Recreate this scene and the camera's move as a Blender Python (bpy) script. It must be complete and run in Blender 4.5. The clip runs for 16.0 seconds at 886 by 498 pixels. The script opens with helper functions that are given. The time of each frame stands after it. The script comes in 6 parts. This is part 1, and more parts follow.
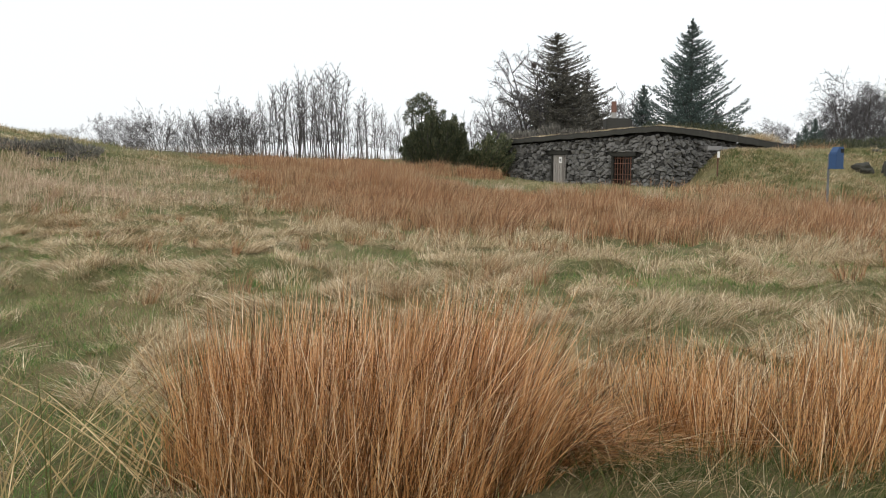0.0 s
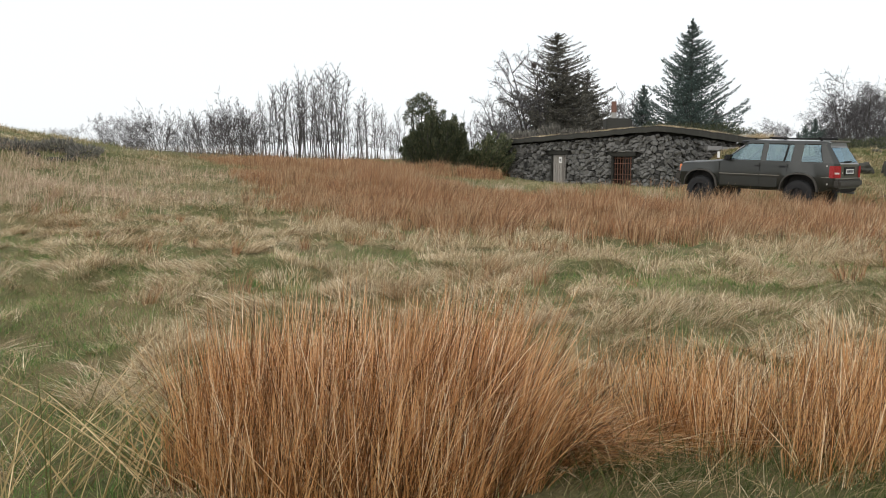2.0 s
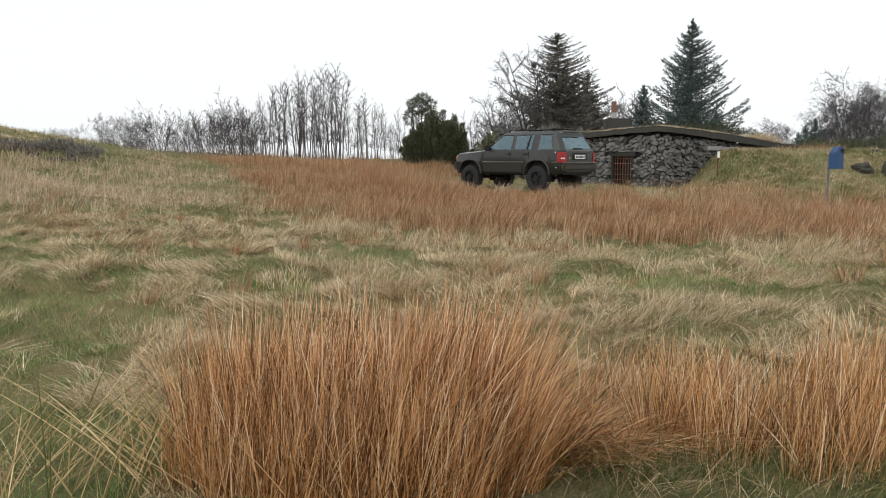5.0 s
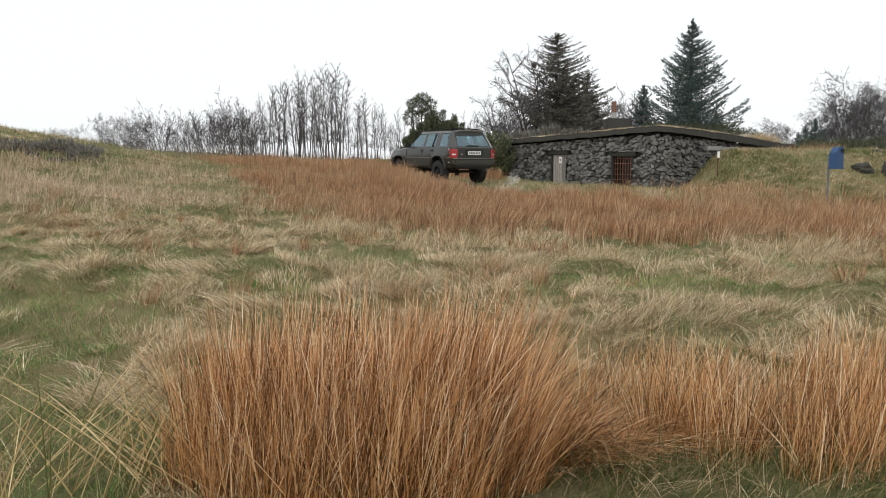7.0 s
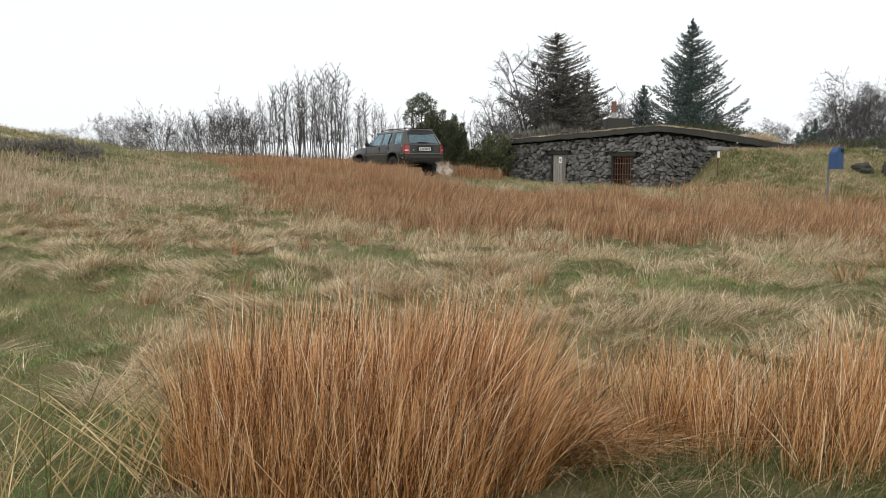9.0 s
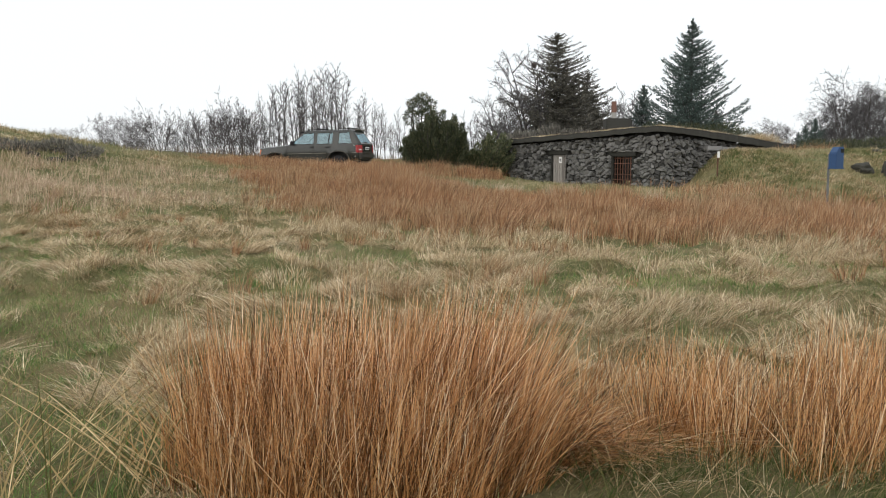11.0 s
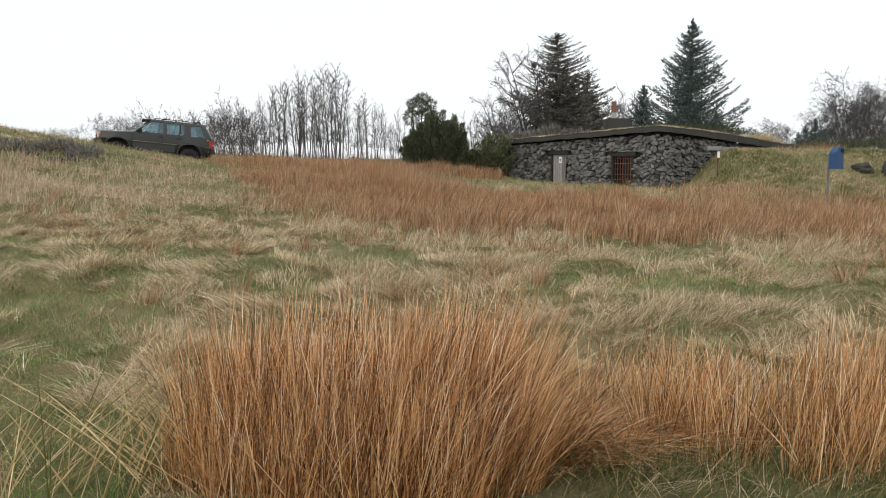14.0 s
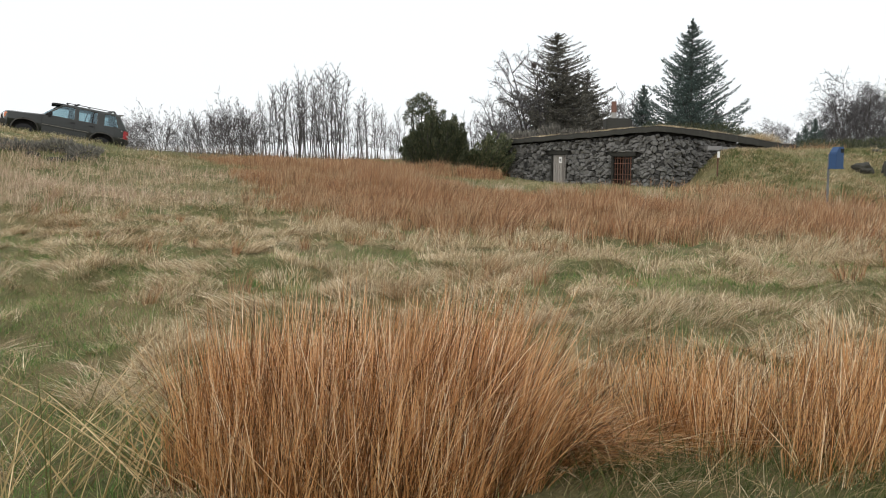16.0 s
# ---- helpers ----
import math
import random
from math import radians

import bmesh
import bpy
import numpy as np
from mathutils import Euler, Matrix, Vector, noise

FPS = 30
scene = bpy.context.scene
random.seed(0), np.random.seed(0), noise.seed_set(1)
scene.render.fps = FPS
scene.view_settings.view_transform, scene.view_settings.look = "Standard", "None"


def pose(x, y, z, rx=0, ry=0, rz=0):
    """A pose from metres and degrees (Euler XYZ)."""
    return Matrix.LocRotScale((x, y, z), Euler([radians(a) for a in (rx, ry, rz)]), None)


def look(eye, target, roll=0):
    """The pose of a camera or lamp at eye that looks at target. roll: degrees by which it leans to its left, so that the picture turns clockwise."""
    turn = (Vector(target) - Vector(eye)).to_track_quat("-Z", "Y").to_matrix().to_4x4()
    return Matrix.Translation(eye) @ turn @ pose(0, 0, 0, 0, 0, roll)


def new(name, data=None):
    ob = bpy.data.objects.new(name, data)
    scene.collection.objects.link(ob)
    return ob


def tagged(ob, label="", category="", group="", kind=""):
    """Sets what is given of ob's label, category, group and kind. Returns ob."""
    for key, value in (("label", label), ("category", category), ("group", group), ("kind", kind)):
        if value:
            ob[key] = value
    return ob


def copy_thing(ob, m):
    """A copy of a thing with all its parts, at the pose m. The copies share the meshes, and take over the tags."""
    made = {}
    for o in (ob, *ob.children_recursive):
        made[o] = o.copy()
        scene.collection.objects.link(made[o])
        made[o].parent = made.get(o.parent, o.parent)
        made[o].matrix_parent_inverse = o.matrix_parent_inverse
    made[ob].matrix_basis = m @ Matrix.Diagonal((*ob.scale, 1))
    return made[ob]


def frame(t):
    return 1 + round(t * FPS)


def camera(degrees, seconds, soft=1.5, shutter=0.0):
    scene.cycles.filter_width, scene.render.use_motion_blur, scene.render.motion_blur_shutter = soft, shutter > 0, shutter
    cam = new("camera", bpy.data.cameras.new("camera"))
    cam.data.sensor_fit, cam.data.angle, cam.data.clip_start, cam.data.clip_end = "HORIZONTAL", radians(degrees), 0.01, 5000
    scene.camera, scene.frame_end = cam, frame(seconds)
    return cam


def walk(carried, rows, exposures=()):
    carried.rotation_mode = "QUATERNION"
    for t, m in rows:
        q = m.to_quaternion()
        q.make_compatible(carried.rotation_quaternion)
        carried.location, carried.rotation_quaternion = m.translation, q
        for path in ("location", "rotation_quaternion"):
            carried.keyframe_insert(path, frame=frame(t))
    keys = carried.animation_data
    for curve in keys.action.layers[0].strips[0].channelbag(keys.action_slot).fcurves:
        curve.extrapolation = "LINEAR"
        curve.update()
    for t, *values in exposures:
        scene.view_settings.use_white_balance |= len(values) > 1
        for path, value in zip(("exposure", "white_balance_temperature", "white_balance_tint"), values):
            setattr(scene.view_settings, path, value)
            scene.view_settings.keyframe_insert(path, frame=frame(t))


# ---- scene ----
# ---------- camera: a phone on a stand, quite still ----------
cam = camera(54, 16.0, soft=1.0)
EYE = (0.0, 0.0, 1.6)
STILL = look(EYE, (0.0, 10.0, 1.6 - 10.0 * math.tan(radians(5.90))))
walk(cam, [(0.0, STILL), (16.0, STILL)], exposures=[(0.0, 0.0), (16.0, 0.0)])

# the off-roader's way: seconds, x, y, ground height, nose up, heading
DRIVE = [
    (0.0, 13.82, 20.75, 0.00, 2.2, 126.5), (0.5, 12.55, 21.85, 0.06, 2.4, 127.5), (1.5, 9.93, 23.40, 0.255, 2.2, 131.8),
    (2.5, 7.52, 24.15, 0.385, 1.4, 141.0), (3.5, 5.55, 25.28, 0.51, 0.5, 143.0), (4.2, 3.98, 26.15, 0.57, -0.2, 141.6),
    (5.3, 1.95, 28.25, 0.66, 0.3, 133.5), (6.5, 0.34, 30.46, 0.74, 0.8, 125.6), (7.5, -0.59, 32.60, 0.83, -0.2, 120.6),
    (8.8, -1.72, 35.20, 0.89, -1.4, 122.0), (10.0, -3.35, 36.0, 0.91, -1.6, 147.0), (11.4, -6.12, 35.80, 0.955, -0.9, 173.5),
    (12.4, -8.30, 35.45, 1.01, 0.6, 189.0), (13.4, -10.43, 35.12, 1.21, 3.9, 201.0), (14.4, -12.42, 34.53, 1.48, 6.8, 207.0),
    (15.2, -13.66, 33.95, 1.70, 9.4, 210.0), (16.0, -14.68, 33.31, 1.89, 10.3, 212.5)]

# ---------- overcast daylight ----------
world = bpy.data.worlds.new("overcast_sky")
scene.world = world
world.use_nodes = True
wn, wl = world.node_tree.nodes, world.node_tree.links
sky = wn.new("ShaderNodeTexSky")
sky.sky_type, sky.sun_disc = "NISHITA", False
sky.sun_elevation, sky.sun_rotation = radians(38), radians(207)
sky.air_density, sky.dust_density = 1.0, 4.0
dim = wn.new("ShaderNodeMix")
dim.data_type, dim.blend_type = "RGBA", "MULTIPLY"
dim.inputs["Factor"].default_value = 1.0
dim.inputs["B"].default_value = (0.09, 0.09, 0.09, 1)
cloud = wn.new("ShaderNodeMix")
cloud.data_type = "RGBA"
cloud.inputs["Factor"].default_value = 0.86
cloud.inputs["B"].default_value = (1.02, 1.05, 1.07, 1)
wl.new(sky.outputs["Color"], dim.inputs["A"])
wl.new(dim.outputs["Result"], cloud.inputs["A"])
wl.new(cloud.outputs["Result"], wn["Background"].inputs["Color"])
wn["Background"].inputs["Strength"].default_value = 1.10
sun_lamp = bpy.data.lights.new("sun", "SUN")
sun_lamp.energy, sun_lamp.angle, sun_lamp.color = 1.35, radians(85), (1.0, 0.96, 0.9)
sun = new("sun", sun_lamp)
sun.matrix_world = look((0, 0, 0), (0.38, 0.74, -0.66))
sun.location = (0, 0, 60)

# ---------- materials ----------
def make(name, rough=0.8, metal=0.0):
    m = bpy.data.materials.new(name)
    m.use_nodes = True
    b = m.node_tree.nodes["Principled BSDF"]
    b.inputs["Roughness"].default_value, b.inputs["Metallic"].default_value = rough, metal
    b.inputs["Specular IOR Level"].default_value = 0.3
    return m, m.node_tree.nodes, m.node_tree.links, b


def ramp(n, stops):
    r = n.new("ShaderNodeValToRGB")
    while len(r.color_ramp.elements) < len(stops):
        r.color_ramp.elements.new(0.5)
    for e, (p, c) in zip(r.color_ramp.elements, stops):
        e.position, e.color = p, (*c, 1)
    return r


def noise_tex(n, l, scale, detail=4, rough=0.6, coord="Object", stretch=(1, 1, 1)):
    tc, mp, nt = n.new("ShaderNodeTexCoord"), n.new("ShaderNodeMapping"), n.new("ShaderNodeTexNoise")
    mp.inputs["Scale"].default_value = stretch
    nt.inputs["Scale"].default_value, nt.inputs["Detail"].default_value, nt.inputs["Roughness"].default_value = scale, detail, rough
    l.new(tc.outputs[coord], mp.inputs["Vector"])
    l.new(mp.outputs["Vector"], nt.inputs["Vector"])
    return nt


def mix(n, l, fac, a, b, blend="MIX"):
    x = n.new("ShaderNodeMix")
    x.data_type, x.blend_type = "RGBA", blend
    for key, v in (("Factor", fac), ("A", a), ("B", b)):
        if isinstance(v, (int, float)):
            x.inputs[key].default_value = v
        elif isinstance(v, tuple):
            x.inputs[key].default_value = (*v, 1)
        else:
            l.new(v, x.inputs[key])
    return x.outputs["Result"]


def bump(n, l, b, height, strength=0.4, dist=0.02):
    u = n.new("ShaderNodeBump")
    u.inputs["Strength"].default_value, u.inputs["Distance"].default_value = strength, dist
    l.new(height, u.inputs["Height"])
    l.new(u.outputs["Normal"], b.inputs["Normal"])


def two_scale(name, stops, scale_a, scale_b, rough=0.8, metal=0.0, bumps=0.3, dist=0.01, dirt=(0.05, 0.045, 0.03), dirt_amount=0.35,
              per="object"):
    """Base colours by a coarse noise and the piece's own tone, fine grain and dirt, with relief."""
    m, n, l, b = make(name, rough, metal)
    coarse, fine = noise_tex(n, l, scale_a), noise_tex(n, l, scale_b, 6, 0.7)
    own = n.new("ShaderNodeObjectInfo").outputs["Random"] if per == "object" else n.new("ShaderNodeNewGeometry").outputs["Random Per Island"]
    add = n.new("ShaderNodeMath")
    add.operation = "MULTIPLY_ADD"
    l.new(own, add.inputs[0])
    add.inputs[1].default_value = 0.72
    half = n.new("ShaderNodeMath")
    half.operation, half.inputs[1].default_value = "MULTIPLY", 0.4
    l.new(coarse.outputs["Fac"], half.inputs[0])
    l.new(half.outputs[0], add.inputs[2])
    r = ramp(n, stops)
    l.new(add.outputs[0], r.inputs["Fac"])
    spots = ramp(n, [(0.45, (0, 0, 0)), (0.75, (dirt_amount,) * 3)])
    l.new(fine.outputs["Fac"], spots.inputs["Fac"])
    l.new(mix(n, l, spots.outputs["Color"], r.outputs["Color"], dirt), b.inputs["Base Color"])
    if bumps:
        bump(n, l, b, fine.outputs["Fac"], bumps, dist)
    return m


def blade_mat(name, stops, patch=None, patch_scale=0.5, translucent=0.25, gloss=0.6, foot=None):
    """Dry or green blades: each blade its own tone, a share of the light shining through."""
    m, n, l, b = make(name, 0.65)
    own = n.new("ShaderNodeNewGeometry").outputs["Random Per Island"]
    r = ramp(n, stops)
    l.new(own, r.inputs["Fac"])
    colour = r.outputs["Color"]
    if patch:
        nt = noise_tex(n, l, patch_scale, 3)
        edge = ramp(n, [(0.44, (0, 0, 0)), (0.60, (1, 1, 1))])
        l.new(nt.outputs["Fac"], edge.inputs["Fac"])
        r2 = ramp(n, patch)
        l.new(own, r2.inputs["Fac"])
        colour = mix(n, l, edge.outputs["Color"], colour, r2.outputs["Color"])
    if foot:
        tc, sep = n.new("ShaderNodeTexCoord"), n.new("ShaderNodeSeparateXYZ")
        l.new(tc.outputs["Object"], sep.inputs[0])
        up = ramp(n, [(0.05, foot), (0.45, (1.0, 0.95, 0.90)), (0.85, (1.03, 0.95, 0.93))])
        l.new(sep.outputs["Z"], up.inputs["Fac"])
        colour = mix(n, l, 1.0, colour, up.outputs["Color"], "MULTIPLY")
    l.new(colour, b.inputs["Base Color"])
    b.inputs["Specular IOR Level"].default_value, b.inputs["Roughness"].default_value = 0.4, gloss
    if translucent:
        tr, ms = n.new("ShaderNodeBsdfTranslucent"), n.new("ShaderNodeMixShader")
        l.new(colour, tr.inputs["Color"])
        ms.inputs["Fac"].default_value = translucent
        l.new(b.outputs[0], ms.inputs[1])
        l.new(tr.outputs[0], ms.inputs[2])
        l.new(ms.outputs[0], n["Material Output"].inputs["Surface"])
    return m


def plain(name, colour, rough=0.6, metal=0.0, grain=30.0, amount=0.25, coat=0.0):
    """One paint or plastic with a little grime and unevenness."""
    m, n, l, b = make(name, rough, metal)
    nt = noise_tex(n, l, grain, 5, 0.65)
    sp = ramp(n, [(0.4, (0, 0, 0)), (0.8, (amount,) * 3)])
    l.new(nt.outputs["Fac"], sp.inputs["Fac"])
    l.new(mix(n, l, sp.outputs["Color"], colour, tuple(c * 0.45 + 0.02 for c in colour)), b.inputs["Base Color"])
    rr = n.new("ShaderNodeMapRange")
    rr.inputs["To Min"].default_value, rr.inputs["To Max"].default_value = max(0.02, rough - 0.08), min(1, rough + 0.15)
    l.new(nt.outputs["Fac"], rr.inputs["Value"])
    l.new(rr.outputs[0], b.inputs["Roughness"])
    b.inputs["Coat Weight"].default_value = coat
    b.inputs["Coat Roughness"].default_value = 0.12
    return m


def glassy(name, colour, low, high):
    """Tinted vehicle glass: a see-through share and a mirror-like gloss that grows towards grazing views."""
    m, n, l, b = make(name, 0.03)
    tr, gl, ms, lw, mr = n.new("ShaderNodeBsdfTransparent"), n.new("ShaderNodeBsdfGlossy"), n.new("ShaderNodeMixShader"), n.new("ShaderNodeLayerWeight"), n.new("ShaderNodeMapRange")
    tr.inputs["Color"].default_value = (*colour, 1)
    gl.inputs["Roughness"].default_value = 0.03
    gl.inputs["Color"].default_value = (0.60, 0.80, 0.88, 1)
    lw.inputs["Blend"].default_value = 0.5
    mr.inputs["To Min"].default_value, mr.inputs["To Max"].default_value = low, high
    l.new(lw.outputs["Facing"], mr.inputs["Value"])
    l.new(mr.outputs[0], ms.inputs["Fac"])
    l.new(tr.outputs[0], ms.inputs[1])
    l.new(gl.outputs[0], ms.inputs[2])
    l.new(ms.outputs[0], n["Material Output"].inputs["Surface"])
    return m


def smoke_mat():
    m, n, l, b = make("exhaust_vapour", 1.0)
    nt = noise_tex(n, l, 5.0, 3, 0.6)
    r = ramp(n, [(0.35, (0.04, 0.04, 0.04)), (0.75, (0.17, 0.17, 0.17))])
    l.new(nt.outputs["Fac"], r.inputs["Fac"])
    l.new(r.outputs["Color"], b.inputs["Alpha"])
    b.inputs["Base Color"].default_value = (0.95, 0.94, 0.92, 1)
    return m


def ground_mat():
    m, n, l, b = make("turf", 0.95)
    big, mid, fine = noise_tex(n, l, 0.42, 4), noise_tex(n, l, 3.0, 5), noise_tex(n, l, 45.0, 5, 0.75)
    r = ramp(n, [(0.35, (0.085, 0.135, 0.040)), (0.50, (0.16, 0.155, 0.070)), (0.65, (0.26, 0.20, 0.11))])
    l.new(big.outputs["Fac"], r.inputs["Fac"])
    r2 = ramp(n, [(0.35, (0.085, 0.115, 0.038)), (0.65, (0.27, 0.21, 0.115))])
    l.new(mid.outputs["Fac"], r2.inputs["Fac"])
    c = mix(n, l, 0.5, r.outputs["Color"], r2.outputs["Color"])
    r3 = ramp(n, [(0.35, (0.6, 0.6, 0.6)), (0.65, (1.25, 1.2, 1.1))])
    l.new(fine.outputs["Fac"], r3.inputs["Fac"])
    l.new(mix(n, l, 1.0, c, r3.outputs["Color"], "MULTIPLY"), b.inputs["Base Color"])
    bump(n, l, b, fine.outputs["Fac"], 0.8, 0.04)
    return m


# blade tones; the palest and darkest also paint in stem glints and shaded gaps
RUSH_BROWN = [(0.0, (0.055, 0.027, 0.012)), (0.22, (0.235, 0.118, 0.050)), (0.50, (0.560, 0.305, 0.132)), (0.80, (0.800, 0.530, 0.285)), (1.0, (1.0, 0.90, 0.68))]
MAT = {
    "turf": ground_mat(),
    "rush": blade_mat("dry_rush", RUSH_BROWN, translucent=0.42, gloss=0.42, foot=(1.0, 0.95, 0.84)),
    "rush_far": blade_mat("dry_rush_far", [(0.0, (0.085, 0.044, 0.026)), (0.35, (0.32, 0.158, 0.076)), (0.75, (0.47, 0.255, 0.125)), (1.0, (0.68, 0.48, 0.29))],
                          [(0.0, (0.13, 0.075, 0.042)), (0.5, (0.38, 0.225, 0.118)), (1.0, (0.66, 0.49, 0.30))], 0.7),
    "rush_pale": blade_mat("pale_rush", [(0.0, (0.30, 0.20, 0.14)), (0.5, (0.55, 0.40, 0.285)), (1.0, (0.78, 0.64, 0.48))]),
    "straw": blade_mat("straw_grass", [(0.0, (0.10, 0.065, 0.035)), (0.3, (0.34, 0.24, 0.13)), (0.65, (0.60, 0.46, 0.28)), (1.0, (0.95, 0.83, 0.60))]),
    "bleached": blade_mat("bleached_straw", [(0.0, (0.16, 0.105, 0.06)), (0.3, (0.45, 0.33, 0.19)), (0.65, (0.70, 0.56, 0.36)), (1.0, (0.98, 0.88, 0.66))]),
    "lawn": blade_mat("mixed_grass", [(0.0, (0.26, 0.19, 0.095)), (0.5, (0.42, 0.33, 0.19)), (1.0, (0.56, 0.47, 0.30))],
                      [(0.0, (0.07, 0.11, 0.030)), (0.5, (0.13, 0.18, 0.055)), (0.8, (0.24, 0.25, 0.10)), (1.0, (0.46, 0.39, 0.22))], 0.55),
    "slope": blade_mat("slope_grass", [(0.0, (0.15, 0.13, 0.06)), (0.5, (0.34, 0.28, 0.15)), (1.0, (0.62, 0.52, 0.34))],
                       [(0.0, (0.07, 0.10, 0.03)), (0.5, (0.145, 0.175, 0.06)), (0.85, (0.25, 0.26, 0.105)), (1.0, (0.46, 0.39, 0.23))], 0.75),
    "green": blade_mat("green_grass", [(0.0, (0.07, 0.145, 0.03)), (0.6, (0.145, 0.27, 0.06)), (0.85, (0.26, 0.36, 0.10)), (1.0, (0.50, 0.45, 0.22))]),
    "long_stem": blade_mat("long_stems", [(0.0, (0.11, 0.11, 0.035)), (0.3, (0.34, 0.26, 0.11)), (0.65, (0.62, 0.46, 0.24)), (1.0, (0.92, 0.76, 0.50))]),
    "green_rush": blade_mat("green_rush", [(0.0, (0.045, 0.080, 0.018)), (0.55, (0.10, 0.13, 0.035)), (0.78, (0.28, 0.24, 0.11)), (1.0, (0.60, 0.47, 0.27))]),
    "stone": two_scale("rubble_stone", [(0.15, (0.030, 0.029, 0.028)), (0.45, (0.068, 0.066, 0.063)), (0.72, (0.120, 0.117, 0.111)), (0.94, (0.23, 0.225, 0.215))],
                       5.0, 40.0, 0.9, bumps=0.6, dist=0.02, dirt=(0.035, 0.038, 0.030), dirt_amount=0.6),
    "mortar": two_scale("wall_core", [(0.2, (0.012, 0.012, 0.012)), (0.9, (0.028, 0.027, 0.026))], 6.0, 40.0, 0.95),
    "concrete": two_scale("weathered_concrete", [(0.1, (0.022, 0.021, 0.019)), (0.9, (0.052, 0.050, 0.045))], 1.3, 25.0, 0.92, dirt=(0.03, 0.034, 0.022), dirt_amount=0.7),
    "plaster": two_scale("pale_concrete", [(0.1, (0.25, 0.245, 0.24)), (0.9, (0.40, 0.39, 0.37))], 2.0, 25.0, 0.92),
    "wood": two_scale("grey_boards", [(0.1, (0.17, 0.155, 0.14)), (0.9, (0.34, 0.315, 0.29))], 3.0, 60.0, 0.85),
    "rust": two_scale("rusty_iron", [(0.1, (0.085, 0.042, 0.028)), (0.9, (0.17, 0.085, 0.058))], 12.0, 70.0, 0.85),
    "paper": plain("white_notice", (0.78, 0.78, 0.76), 0.7),
    "ink": plain("dark_print", (0.08, 0.08, 0.09), 0.7),
    "bin_blue": plain("blue_enamel", (0.030, 0.072, 0.17), 0.42, grain=14),
    # near-black for the shade inside vent and bin slot, and for the grille post
    "dark": plain("shade_and_post_black", (0.02, 0.02, 0.02), 0.9),
    "steel": plain("galvanised_steel", (0.16, 0.165, 0.17), 0.55, 0.3),
    "bark": two_scale("grey_bark", [(0.1, (0.045, 0.041, 0.040)), (0.9, (0.115, 0.106, 0.102))], 4.0, 50.0, 0.95, per="island"),
    "twig": blade_mat("bare_twigs", [(0.0, (0.050, 0.046, 0.049)), (0.7, (0.092, 0.086, 0.090)), (1.0, (0.16, 0.15, 0.155))], translucent=0),
    "twig_pale": blade_mat("pale_twigs", [(0.0, (0.085, 0.080, 0.084)), (0.7, (0.17, 0.16, 0.168)), (1.0, (0.28, 0.27, 0.275))], translucent=0),
    "needle": blade_mat("spruce_needles", [(0.0, (0.055, 0.082, 0.076)), (0.6, (0.090, 0.128, 0.116)), (1.0, (0.145, 0.19, 0.17))], translucent=0.1),
    "needle_brown": blade_mat("pine_needles", [(0.0, (0.072, 0.072, 0.062)), (0.6, (0.125, 0.118, 0.098)), (1.0, (0.20, 0.18, 0.145))], translucent=0.1),
    "juniper": blade_mat("juniper_needles", [(0.0, (0.035, 0.048, 0.028)), (0.5, (0.070, 0.088, 0.046)), (0.8, (0.11, 0.12, 0.064)), (1.0, (0.22, 0.20, 0.12))], translucent=0.1),
    "juniper_light": blade_mat("olive_juniper", [(0.0, (0.05, 0.064, 0.034)), (0.5, (0.105, 0.125, 0.062)), (0.8, (0.17, 0.18, 0.09)), (1.0, (0.32, 0.29, 0.17))], translucent=0.1),
    "scrub": blade_mat("dead_scrub", [(0.0, (0.075, 0.062, 0.055)), (0.6, (0.15, 0.12, 0.10)), (1.0, (0.28, 0.22, 0.16))], translucent=0.1),
    "heather": blade_mat("dark_heather", [(0.0, (0.10, 0.095, 0.085)), (0.6, (0.19, 0.18, 0.155)), (1.0, (0.32, 0.30, 0.25))]),
    "rock": two_scale("field_rock", [(0.1, (0.024, 0.023, 0.020)), (0.9, (0.075, 0.070, 0.062))], 2.5, 22.0, 0.92, bumps=0.6, dist=0.03, dirt=(0.05, 0.06, 0.03), dirt_amount=0.6),
    "paint": plain("dull_green_grey_paint", (0.0165, 0.0185, 0.0150), 0.32, 0.0, 6, 0.3, 0.6),
    # body paint lightened: the sky's reflection on the bonnet, put into the colour
    "hood_sheen": plain("bonnet_sheen_paint", (0.040, 0.041, 0.037), 0.30, 0.0, 6, 0.3, 0.35),
    "cladding": plain("brown_grey_cladding", (0.045, 0.041, 0.034), 0.55),
    "trim": plain("worn_trim_strip", (0.19, 0.175, 0.15), 0.55),
    "rubber": plain("tyre_rubber", (0.020, 0.020, 0.021), 0.85),
    "rim": plain("dark_rim", (0.022, 0.022, 0.023), 0.55, 0.2),
    "chassis": plain("underbody", (0.022, 0.021, 0.020), 0.85),
    "seat": plain("grey_seat_cloth", (0.07, 0.07, 0.075), 0.95),
    "glass": glassy("window_glass", (0.46, 0.58, 0.61), 0.13, 0.42),
    "tail_red": plain("red_lens", (0.30, 0.014, 0.016), 0.25, coat=0.5, amount=0.1),
    "lens_white": plain("clear_lens", (0.62, 0.60, 0.58), 0.25, coat=0.5, amount=0.1),
    "amber": plain("amber_lens", (0.75, 0.24, 0.10), 0.3, coat=0.5, amount=0.1),
    "plate": plain("number_plate", (0.72, 0.72, 0.70), 0.5),
    "smoke": smoke_mat(),
    "terracotta": plain("rusty_flue", (0.19, 0.10, 0.075), 0.85),
    "nest": plain("nest_sticks", (0.07, 0.055, 0.05), 0.95),
}


